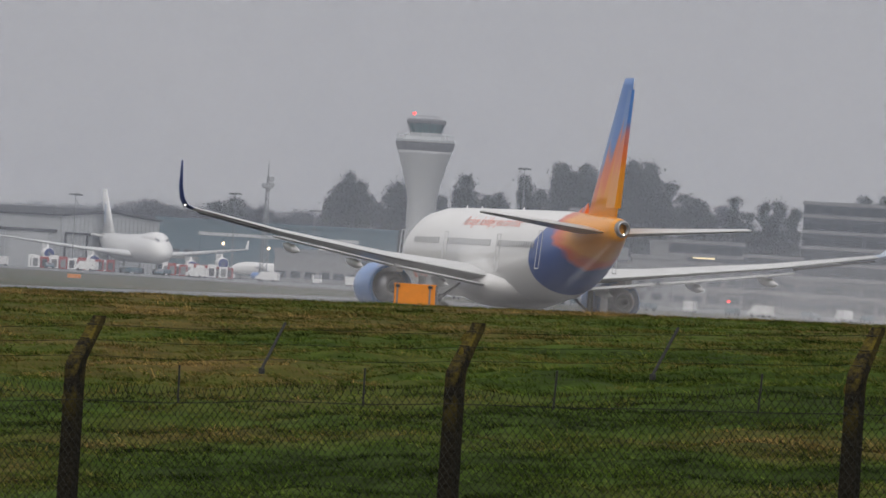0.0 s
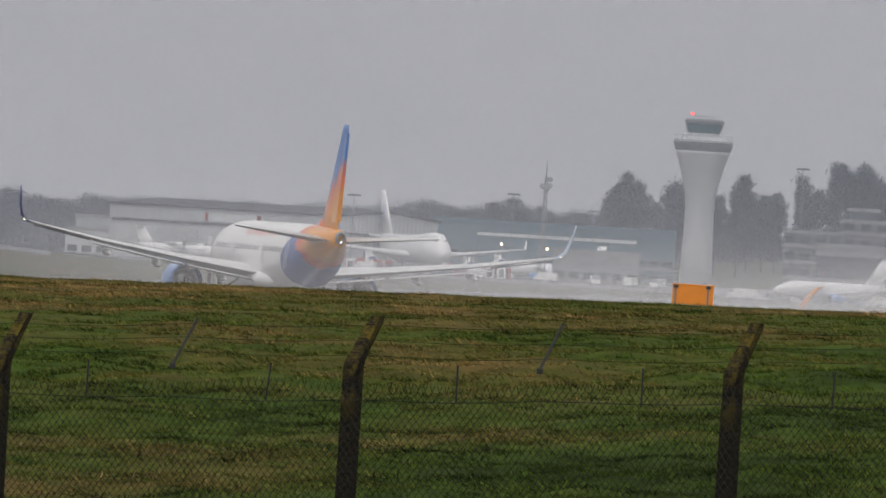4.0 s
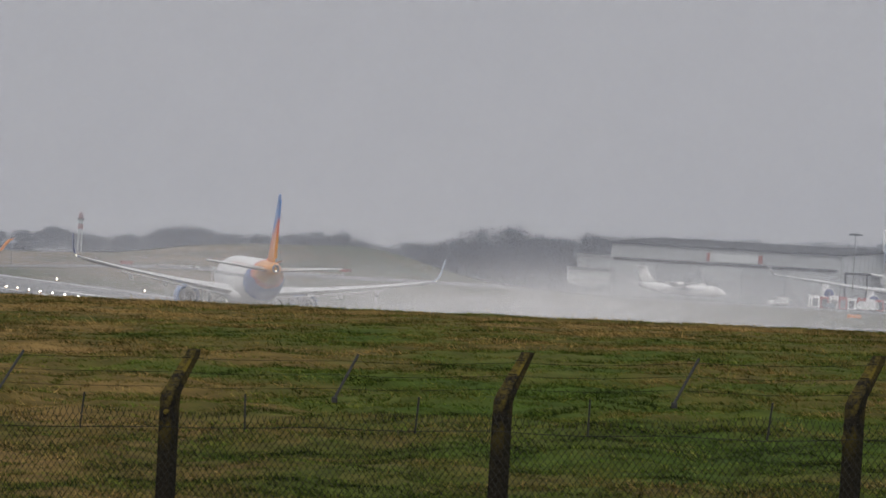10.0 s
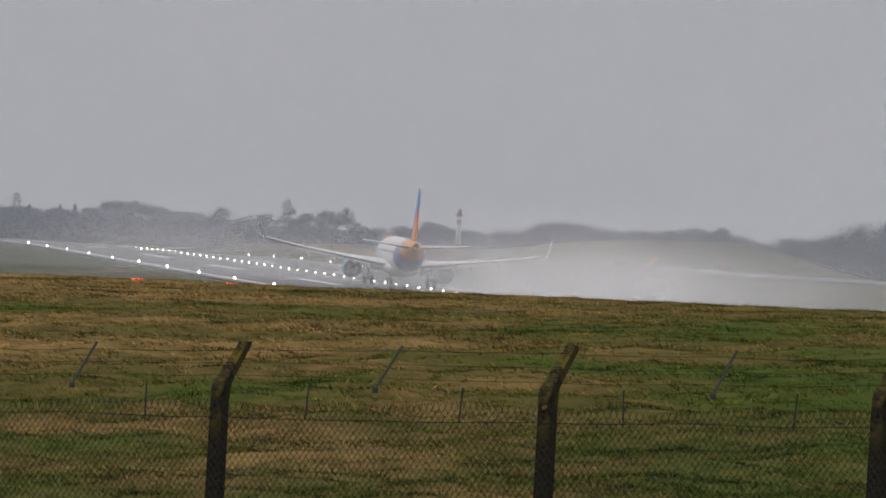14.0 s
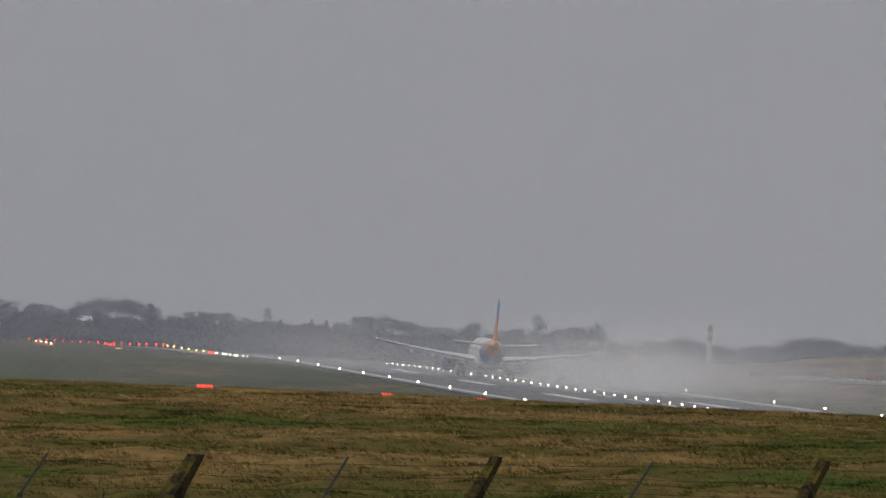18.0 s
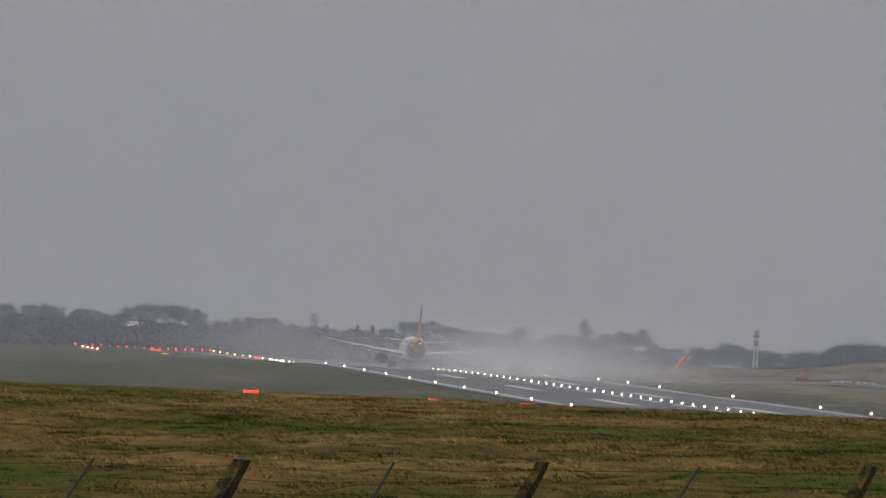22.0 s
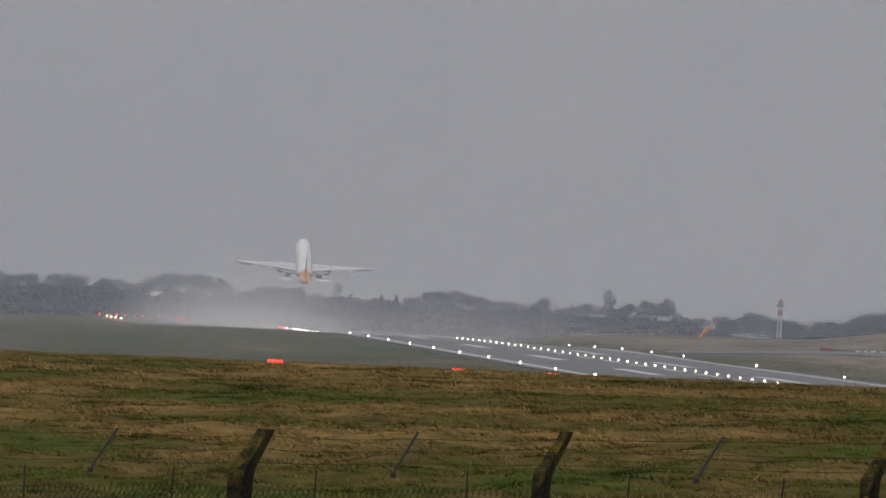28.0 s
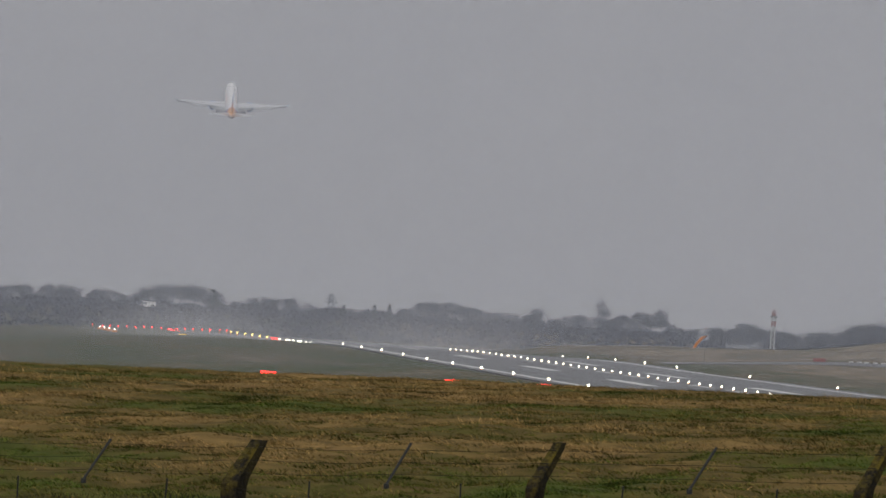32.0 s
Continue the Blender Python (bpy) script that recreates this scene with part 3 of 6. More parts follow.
def build_airliner():
    jet = thing("airliner", "white twin-engine airliner with blue and orange flame tail, taking off", "airplane")
    body = [(22.2, 3.15, 0.05, 0.05), (22.0, 3.18, 0.42, 0.40), (21.4, 3.25, 0.85, 0.82), (20.2, 3.38, 1.33, 1.32), (18.6, 3.5, 1.72, 1.76), (16.6, 3.64, 1.93, 2.07), (14.5, 3.7, 1.975, 2.16)]
    body += [(y, 3.71, 1.975, 2.18) for y in (11, 7.5, 4, 0.5, -3, -6, -8)]
    body += [(-10, 3.78, 1.95, 2.11), (-12, 3.93, 1.86, 1.95), (-14, 4.15, 1.68, 1.70), (-16, 4.40, 1.42, 1.40), (-18, 4.66, 1.10, 1.10), (-20, 4.92, 0.74, 0.80), (-21.4, 5.08, 0.48, 0.56), (-22.2, 5.15, 0.34, 0.40)]
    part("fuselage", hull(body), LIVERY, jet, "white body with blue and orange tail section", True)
    part("exhaust", hull([(-22.1, 5.15, 0.36, 0.42), (-22.55, 5.17, 0.30, 0.34), (-22.56, 5.17, 0.22, 0.26), (-22.2, 5.16, 0.2, 0.24)], 16), METAL, jet, "dark metal tail exhaust", True)
    part("tail_light", turned([(0.01, 4.87), (0.022, 4.88), (0.022, 4.92), (0.01, 4.93)], 8, 0, -22.6), LAMP_WHITE, jet)
    part("belly_fairing", hull([(7.5, 2.3, 0.3, 0.3), (6.0, 2.15, 1.6, 0.75), (3.0, 2.15, 2.2, 1.0), (-2.5, 2.15, 2.2, 1.0), (-5.5, 2.25, 1.75, 0.8), (-8.5, 2.4, 0.4, 0.3)], 20), WHITE, jet, "", True)
    # fin with its rudder and dorsal fillet
    fin = [(0, -14.9, 5.3, 5.9, 0.10), (0, -16.0, 6.6, 5.2, 0.095), (0, -20.3, 11.68, 2.1, 0.09), (0, -20.75, 12.02, 1.65, 0.08)]
    rings = [[(pz, y + py, z) for py, pz in airfoil(c, th)] for _, y, z, c, th in fin]
    part("fin", loft(rings), FIN, jet, "blue and orange tail fin", True)
    rud = [[(sx * w, y, z) for sx, y in ((1, y0), (1, y1), (-1, y1), (-1, y0))] for w, y0, y1, z in ((0.15, -19.0, -20.95, 6.1), (0.06, -21.75, -22.45, 11.5))]
    part("rudder", loft(rud), FIN, jet)
    part("dorsal_fillet", ([(0, -10.8, 5.45), (0.22, -14.6, 5.3), (-0.22, -14.6, 5.3), (0, -14.9, 6.3)], [(0, 1, 3), (0, 3, 2), (1, 2, 3)]), FIN, jet)
    # tailplanes
    stab = surface([(0.5, -16.6, 4.95, 4.4, 0.10), (6.2, -20.0, 5.5, 1.6, 0.09), (6.25, -20.4, 5.51, 1.0, 0.05)])
    for vf in (stab, mirrored(stab)):
        part("tailplane", vf, WING, jet, "light grey tailplane", True)
    elev = surface([(1.3, -19.7, 5.02, 1.2, 0.08), (6.0, -20.95, 5.47, 0.6, 0.08)])
    for vf in (elev, mirrored(elev)):
        part("elevator", vf, UNDER, jet)
    # wings
    wing = surface([(0.6, 7.6, 2.35, 7.6, 0.145), (1.9, 6.8, 2.45, 6.9, 0.14), (6.4, 4.45, 2.85, 4.25, 0.12), (12.0, 1.5, 3.45, 2.75, 0.11), (16.6, -0.9, 4.12, 1.65, 0.10)], 9)
    tip = [(16.6, -0.9, 4.12, 1.65), (16.95, -1.25, 4.23, 1.5), (17.2, -1.75, 4.52, 1.25), (17.38, -2.3, 5.05, 1.0), (17.5, -3.05, 5.8, 0.65), (17.56, -3.5, 6.28, 0.4)]
    rings = []
    for i, (x, y, z, c) in enumerate(tip):
        d = (0, 1) if i == 0 else ((0.35, 0.9) if i == 1 else ((0.8, 0.6) if i == 2 else (0.99, 0.12)))
        rings.append([(x - d[0] * pz, y + py, z + d[1] * pz) for py, pz in airfoil(c, 0.09, 5)])
    v, f = loft(rings)
    shark = (v, [tuple(reversed(q)) for q in f])
    flap_in = surface([(2.2, 0.5, 2.0, 1.75, 0.10), (6.2, 0.45, 2.42, 1.5, 0.10)], 5)
    flap_out = surface([(6.6, 0.35, 2.46, 1.45, 0.10), (12.6, -1.45, 3.2, 1.05, 0.10)], 5)
    ail = surface([(12.8, -0.95, 3.40, 1.2, 0.09), (16.4, -2.0, 3.93, 0.8, 0.09)], 5)
    slat = surface([(2.3, 6.85, 2.35, 0.75, 0.16), (6.2, 4.75, 2.72, 0.6, 0.16), (16.0, -0.45, 3.95, 0.4, 0.16)], 5)
    # a solid dark strip that draws the shadow line ahead of the flaps
    gap_shade = surface([(2.1, 1.0, 2.42, 0.55, 0.06), (6.4, 0.85, 2.80, 0.5, 0.06), (12.8, -0.95, 3.55, 0.35, 0.06)], 4)
    def flexed(vf):
        """Set back on the body and bent up by lift."""
        return [(x, y - 2.4, z + 0.12 + 0.034 * x) for x, y, z in vf[0]], vf[1]

    wing, shark, flap_in, flap_out, ail, slat, gap_shade = [flexed(q) for q in (wing, shark, flap_in, flap_out, ail, slat, gap_shade)]
    for side in (False, True):
        flip = mirrored if side else (lambda q: q)
        w = part("wing", flip(wing), WING, jet, "light grey swept wing", True)
        wl_ob = part("winglet", flip(shark), [SHARK, SHARK_IN], w, "upturned winglet, dark blue outside and pale inside", True)
        for poly in wl_ob.data.polygons:
            poly.material_index = 0 if poly.normal.x * (-1 if side else 1) < 0 else 1
        part("flap", flip(flap_in), FLAP, w, "lowered pale grey flap", True)
        part("flap", flip(flap_out), FLAP, w, "lowered pale grey flap", True)
        # its dark colour stands in for the outer wing's shaded underside
        part("aileron", flip(ail), AILERON_SHADE, w, "aileron coloured dark for the shaded wing underside", True)
        part("slat", flip(slat), WING, w, "", True)
        part("flap_gap_shade", flip(gap_shade), DARK, w, "dark strip for the shaded slot before the flap", True)
        for x, y, z in ((4.0, 0.9, 2.35), (8.3, 0.2, 2.95), (11.6, -0.9, 3.45)):
            fairing = moved(hull([(2.0, 0, 0.02, 0.03), (0.8, -0.12, 0.16, 0.2), (-0.8, -0.22, 0.17, 0.22), (-2.2, -0.3, 0.03, 0.04)], 8), pose(x, y - 2.4, z))
            part("flap_fairing", flip(fairing), WING, w, "", True)
        lamp = moved(turned([(0.02, -0.05), (0.045, 0), (0.02, 0.05)], 8), pose(17.0, -4.6, 4.95))
        part("tip_light", flip(lamp), LAMP_WHITE, w)
        # engine
        eng = [(9.5, 1.98, 1.0, 1.0), (9.2, 1.98, 1.12, 1.12), (8.3, 1.98, 1.22, 1.22), (7.0, 1.98, 1.2, 1.2), (6.0, 2.0, 1.06, 1.06), (5.5, 2.0, 0.98, 0.98), (5.55, 2.0, 0.92, 0.92), (7.0, 2.0, 0.95, 0.95)]
        e = part("engine", flip(moved(hull(eng, 24), pose(5.62, -3.9, -0.2))), BLUE, jet, "light blue engine cowling", True)
        core = [(7.5, 2.0, 0.8, 0.8), (5.6, 2.0, 0.72, 0.72), (4.6, 2.02, 0.5, 0.5), (4.55, 2.02, 0.42, 0.42), (4.9, 2.02, 0.4, 0.4)]
        part("core_nozzle", flip(moved(hull(core, 20), pose(5.62, -3.9, -0.2))), METAL, e, "bare metal core nozzle", True)
        part("plug", flip(moved(hull([(5.0, 2.02, 0.3, 0.3), (4.3, 2.02, 0.18, 0.18), (3.9, 2.02, 0.03, 0.03)], 12), pose(5.62, -3.9, -0.2))), DARK, e, "", True)
        part("fan", flip(moved(hull([(9.3, 1.98, 0.98, 0.98), (9.25, 1.98, 0.98, 0.98)], 24), pose(5.62, -3.9, -0.2))), DARK, e)
        pyl = loft([[(5.62 + sx * 0.16, y, z) for sx, y in ((1, 4.8), (1, 0.0), (-1, 0.0), (-1, 4.8))] for z in (2.5, 3.2)])
        part("pylon", flip(pyl), WHITE, e)
        # main gear: leg, door and two wheels
        g = part("main_gear", flip(join(tube([(3.8, 0.1, 2.4), (3.8, 0.0, 0.6)], 0.14, 8), tube([(3.35, 0, 0.62), (4.25, 0, 0.62)], 0.09, 8), tube([(2.6, 0.2, 2.2), (3.8, 0.05, 1.2)], 0.07, 6))), STEEL, jet, "steel undercarriage leg")
        for x in (3.37, 4.23):
            ring = [(0.35, -0.21), (0.55, -0.21), (0.62, -0.12), (0.63, 0.0), (0.62, 0.12), (0.55, 0.21), (0.35, 0.21)]
            part("wheel", flip(moved(turned(ring, 20), pose(x, 0, 0.63) @ pose(0, 0, 0, 0, 90, 0))), TYRE, g, "black rubber tyre", True)
        part("gear_door", flip(box(4.45, 4.5, -0.7, 0.7, 0.9, 2.4, 0.01)), WHITE, g)
    ng = part("nose_gear", join(tube([(0, 16.9, 2.0), (0, 16.9, 0.4)], 0.09, 8), tube([(-0.35, 16.9, 0.4), (0.35, 16.9, 0.4)], 0.06, 8)), STEEL, jet, "steel nose leg")
    for x in (-0.26, 0.26):
        part("wheel", moved(turned([(0.2, -0.11), (0.36, -0.1), (0.39, 0), (0.36, 0.1), (0.2, 0.11)], 16), pose(x, 16.9, 0.39) @ pose(0, 0, 0, 0, 90, 0)), TYRE, ng, "", True)
    # cabin windows, doors and lettering on both sides, laid on the skin
    win = mesh_of("cabin_window", *box(-0.012, 0.012, -0.10, 0.10, -0.15, 0.15, 0.004), WINDOW)
    bar = mesh_of("letter_bar", *box(-0.012, 0.012, -0.18, 0.18, -0.38, 0.38, 0.004), RED_TEXT)

    def on_skin(me, y, z, side, name, sx=1.0, sz=1.0):
        dz = z - 3.71
        x = 1.975 * math.sqrt(max(0.0, 1 - (dz / 2.18) ** 2)) + 0.004
        ob = new(name, me)
        ob.parent = jet
        tilt = math.degrees(math.atan2(dz / 2.18, math.sqrt(max(0.01, 1 - (dz / 2.18) ** 2))))
        ob.matrix_basis = pose(side * x, y, z, 0, -tilt * side, 0) @ Matrix.Diagonal((1, sx, sz, 1))
        return ob

    font = bpy.data.curves.new("slogan", "FONT")
    font.body, font.size, font.extrude, font.shear = "Package holidays you can trust", 1.0, 0.0, 0.18
    holder = bpy.data.objects.new("slogan", font)
    flat = bpy.data.meshes.new_from_object(holder)
    co = np.array([tuple(v.co) for v in flat.vertices])
    co[:, 0] = (co[:, 0] - co[:, 0].min()) / np.ptp(co[:, 0]) * 13.0
    bpy.data.objects.remove(holder)
    for side in (-1, 1):
        me = flat.copy()
        for v, (px, pz, _) in zip(me.vertices, co):
            z = 5.02 + pz * 0.62
            dz = min(0.999, (z - 3.71) / 2.18)
            v.co = (side * (1.975 * math.sqrt(1 - dz * dz) + 0.012), (5.4 - px) if side < 0 else (px - 7.6), z)
        me.materials.append(RED_TEXT)
        me.update()
        words = new("slogan", me)
        words.parent = jet
        tagged(words, "red slogan lettered along the body")
        for y0, y1 in ((14.7, 8.8), (6.8, -3.0), (-4.8, -12.6)):
            for i in range(int((y0 - y1) / 0.508) + 1):
                on_skin(win, y0 - 0.508 * i, 4.2, side, "cabin_window")
        for y, w, h in ((15.4, 1.5, 1.6), (13.9, 1.0, 1.1), (12.9, 1.2, 1.4)):
            on_skin(bar, y, 2.75, side, "letter_bar", w * 1.1, h * 0.8)
        for i in range(9):
            on_skin(bar, 11.4 - 0.75 * i, 2.6, side, "letter_bar", 0.9, 0.5)
        for y in (17.6, 7.2, -4.9, -13.1):
            frame_v = join(box(-0.01, 0.01, -0.42, -0.38, -0.9, 0.9), box(-0.01, 0.01, 0.38, 0.42, -0.9, 0.9), box(-0.01, 0.01, -0.42, 0.42, 0.86, 0.9), box(-0.01, 0.01, -0.42, 0.42, -0.9, -0.86))
            w = 1.99 if y > -10 else 1.8
            o = part("door_outline", frame_v, WING, jet, "", at=pose(side * w, y, 3.75 if y > -10 else 4.0, 0, -4 * side, 0))
    for y in (8.5, -1.0, 12.0):
        part("antenna", loft([[(0.03, y + 0.2, 5.6), (0.03, y - 0.2, 5.6), (-0.03, y - 0.2, 5.6), (-0.03, y + 0.2, 5.6)], [(0.01, y, 6.0), (0.01, y - 0.15, 6.0), (-0.01, y - 0.15, 6.0), (-0.01, y, 6.0)]]), WHITE, jet)
    return jet


JET = build_airliner()


# ---- perimeter fence ----
def along_fence(k):
    """Foot of fence post k; the fence runs straight, 52.4 m from the camera at its nearest."""
    q = -(27.7 + 3.0 * k)
    return 52.08 * SN + q * CN, 52.08 * CN - q * SN, q


def tip(q):
    return 8.056 + (q + 27.7) * 0.0448


OUT = Vector((SN, CN, 0))


def build_fence():
    """Concrete posts cranked outwards at the top; steel arms stand midway, mesh hangs between."""
    fence = thing("perimeter_fence", "chain-link fence on weathered cranked concrete posts", "fence")
    turn = -43.5
    sizes = ((-0.5, 0, 1.16), (0.0, 0, 1.14), (0.9, 0, 1.07), (1.90, 0, 1.0), (2.01, 0.004, 1.0), (2.06, 0.028, 0.96), (2.32, 0.242, 0.74), (2.36, 0.268, 0.66))
    rim = ((-0.056, -0.042), (-0.042, -0.056), (0.042, -0.056), (0.056, -0.042), (0.056, 0.042), (0.042, 0.056), (-0.042, 0.056), (-0.056, 0.042))
    jit = random.Random(8)

    def post_mesh(fat):
        rings = []
        for z, y, s in sizes:
            rings.append([(px * s * fat + jit.uniform(-0.004, 0.004), y + py * s * fat + jit.uniform(-0.004, 0.004), z) for px, py in rim])
        return loft(rings)

    for k in range(-3, 14):
        x, y, q = along_fence(k + {1: 0.012, 2: 0.019, 4: -0.028}.get(k, 0.0))
        m = pose(x, y, tip(q) - 2.34 + {2: 0.02, 3: 0.012, 6: -0.008}.get(k, 0.0), 0, 0, turn) @ pose(0, 0, 0, jit.uniform(-0.6, 0.6), jit.uniform(-0.4, 0.4), 0)
        fat = 1.4 if k == 6 else 1.0
        post = part("fence_post", post_mesh(fat), POST, fence, at=m)
        for j in range(5 if k in (0, 2, 4, 6, 9) else 2):
            z = jit.uniform(1.3 if k == 6 else 1.75, 2.28)
            lean = max(0.0, z - 2.03) * 0.82
            s = (1.0 if z < 1.97 else 0.97 - (z - 1.97) * 0.75) * fat
            left = jit.random() < 0.65
            px = -0.056 * s if left else jit.uniform(-0.05, 0.03) * s
            py = jit.uniform(-0.05, 0.04) * s if left else -0.056 * s
            blob = turned([(0.3, -1), (0.85, -0.55), (1.0, 0.0), (0.7, 0.6), (0.2, 1)], 7)
            size = Matrix.Diagonal((0.008 if left else jit.uniform(0.015, 0.03), jit.uniform(0.01, 0.02) if left else 0.008, jit.uniform(0.02, 0.045), 1))
            part("lichen_patch", moved(blob, pose(px, lean + py, z, jit.uniform(-35, 5)) @ size), MOSS, post, "yellow lichen crust")
        if k == 6:
            for s in (-1, 1):
                part("strut", tube([(s * 0.07, 0.02, 1.42), (s * 0.36, 0.05, 0.95), (s * 0.95, 0.05, 0.0)], 0.075, 6, 0.08), POST, post, "diagonal concrete strut")
            part("straining_bar", box(-0.15, -0.13, -0.1, -0.08, -0.3, 1.85, 0.003), OLD_STEEL, post, "steel straining bar")
        for z in (2.1, 2.2, 2.3):
            yy = (z - 2.03) * 0.82
            part("wire_tie", tube([(-0.04, yy - 0.048, z), (0.04, yy - 0.048, z)], 0.003, 5), WIRE, post)
    for k in range(-3, 13):
        x, y, q = along_fence(k + {3: 0.489, 5: 0.486, 0: 0.503}.get(k, 0.514))
        m = pose(x, y, tip(q) - 2.34, 0, 0, turn)
        arm = part("wire_arm", tube([(0.0, 0, 2.02), (jit.uniform(0.0, 0.03), 0.26, 2.34)], 0.010, 6), OLD_STEEL, fence, "leaning thin steel arm", at=m)
        part("clip", box(-0.016, 0.016, -0.012, 0.02, 1.99, 2.03, 0.003), OLD_STEEL, arm)
        for d in (-0.26, 0.24):
            x, y, q = along_fence(k + 0.5 + d + jit.uniform(-0.012, 0.012))
            m = pose(x, y, tip(q) - 2.34, 0, 0, turn)
            lean = jit.uniform(-0.01, 0.03)
            part("stake", tube([(0, 0, 1.78), (lean + 0.02, -0.03, 2.04)], 0.007, 5), OLD_STEEL, fence, at=m)
    # chain link: two families of slanting wires, and line wires
    x0, y0, q0 = along_fence(-3)
    x1, y1, q1 = along_fence(13)
    a, b = Vector((x0, y0, tip(q0) - 2.34)), Vector((x1, y1, tip(q1) - 2.34))
    length = (b - a).length
    d = (b - a) / length
    verts, faces = [], []
    side = OUT * -0.002

    def wire(p, r, w):
        n = (r - p).normalized().cross(OUT).normalized() * w
        k = len(verts)
        verts.extend([tuple(p + n), tuple(p + side), tuple(p - n), tuple(r + n), tuple(r + side), tuple(r - n)])
        faces.extend([(k, k + 3, k + 4, k + 1), (k + 1, k + 4, k + 5, k + 2), (k + 2, k + 5, k + 3, k)])

    pitch, low, top = 0.058, 0.6, 1.86
    for i in range(-30, int(length / pitch) + 30):
        for s in (1, -1):
            pts = []
            for j in range(6):
                f = j / 5
                u = i * pitch + s * (top - low) * 0.85 * f
                if 0 <= u <= length:
                    z = low + (top + 0.02 * math.sin(u * 2.1) + 0.012 * math.sin(u * 5.3) - low) * f
                    pts.append(a + d * u + Vector((0, 0, z)) - OUT * 0.08)
            for p, r in zip(pts, pts[1:]):
                wire(p, r, 0.0019)
            if pts:
                p = pts[-1]
                wire(p, p + d * (s * 0.02) + Vector((0, 0, 0.05)), 0.0021)
    mesh = part("chain_link_mesh", (verts, faces), WIRE, fence, "sagging galvanised chain-link mesh")
    for name, zz, yy in (("top_wire", 1.80, -0.08), ("barbed_wire", 2.1, 0.0), ("barbed_wire", 2.2, 0.08), ("barbed_wire", 2.3, 0.165), ("middle_wire", 1.1, -0.08)):
        rows = []
        for j in range(129):
            u = length * j / 128
            sag = 0.014 * math.sin(math.pi * ((u / 1.5) % 1.0)) + 0.01 * math.sin(u * 0.9 + zz * 7) + 0.004 * math.sin(u * 3.7)
            rows.append(a + d * u + OUT * yy + Vector((0, 0, zz - sag)))
        part(name, tube(rows, 0.0028 if name == "top_wire" else 0.0014, 5), WIRE, fence)
    tagged(mesh, kind="stuff")


build_fence()


# ---- airfield lights ----
def bearing(az, d):
    """The point of the land d metres off, az degrees to the right of the runway's direction."""
    x, y = d * math.sin(radians(az)), d * math.cos(radians(az))
    return x, y, float(height(x, y))


def light_proto(name, label, lamp, r, group):
    t = thing(name, label, "airfield light", pose(0, 0, -50), group)
    part("base", turned([(r * 0.8, -0.6), (r * 0.8, 0), (r * 0.8, 0.1), (r * 0.4, 0.16)], 8), ORANGE, t)
    part("lens", turned([(0.03, 0.14), (r * 0.85, 0.16 + r * 0.3), (r, 0.16 + r), (r * 0.7, 0.16 + r * 1.7), (0.03, 0.16 + r * 2)], 10), lamp, t, "", True)
    return t


def put_lights(proto, spots):
    first = True
    for x, y, z in spots:
        if first:
            proto.matrix_basis = pose(x, y, z)
            first = False
        else:
            copy_thing(proto, pose(x, y, z))


def on_runway(x, y, lift=0.0):
    return x, y, float(grade(y)) + lift


left_y = [1036.2 + 59.25 * k for k in range(-12, 9)]
right_y = [1105.6 + 60 * k for k in range(-11, 10)]
edge = [on_runway(76.0, y) for y in left_y] + [on_runway(123.0, y) for y in right_y if round(y) not in (1226, 1346)]
put_lights(light_proto("runway_edge_light", "lit white runway edge light on an orange base", LAMP_WHITE, 0.13, "runway edge lights"), edge)


def far_light(az, el, x=76.0):
    """A light at the far end, beside the runway's line at x."""
    y = min(x / math.tan(radians(az)), 2440)
    return y * math.tan(radians(az)), y, 8.4 + y * math.tan(radians(el)) - 0.15


caution = [far_light(az, el, 123.0) for az, el in ((3.31, -0.299), (3.216, -0.298), (3.128, -0.296), (3.044, -0.292), (2.966, -0.291))]
caution += [far_light(az, el) for az, el in ((2.166, -0.270), (2.208, -0.274), (2.256, -0.279), (2.302, -0.284), (2.350, -0.288), (2.398, -0.291))]
put_lights(light_proto("caution_zone_light", "lit yellow runway edge light on an orange base", LAMP_YELLOW, 0.17, "caution zone lights"), caution)
leading = [far_light(az, el) for az, el in ((2.478, -0.299), (2.522, -0.301), (2.540, -0.302), (2.566, -0.304), (2.595, -0.307), (2.611, -0.307), (2.648, -0.310), (2.675, -0.312))]
put_lights(light_proto("exit_lead_light", "lit white light where an exit leaves the runway", LAMP_WHITE, 0.15, "exit lead lights"), leading)
centre = [on_runway(99.6, 565.3 + 15 * k) for k in range(70)]
put_lights(light_proto("centreline_light", "small flush white centreline light", LAMP_WHITE, 0.10, "centreline lights"), centre)
reds = [far_light(az, el) for az, el in ((1.289, -0.276), (1.354, -0.280), (1.400, -0.277), (1.452, -0.276), (1.507, -0.276), (1.563, -0.277), (1.614, -0.274), (1.666, -0.272), (1.726, -0.273),
                                         (1.774, -0.274), (1.826, -0.272), (1.877, -0.269), (1.927, -0.270), (1.985, -0.268), (2.033, -0.267), (2.094, -0.266), (2.140, -0.265), (2.430, -0.296), (2.448, -0.297), (2.462, -0.298))]
reds += [far_light(az, el, 68.0) for az, el in ((1.770, -0.279), (1.790, -0.282), (1.808, -0.285), (1.827, -0.289), (1.840, -0.292), (1.880, -0.295), (1.895, -0.297), (1.912, -0.298), (1.926, -0.300), (1.940, -0.303), (1.955, -0.303), (2.003, -0.304))]
put_lights(light_proto("red_end_light", "lit red approach and runway end light", LAMP_RED, 0.17, "red end lights"), reds)
bars = []
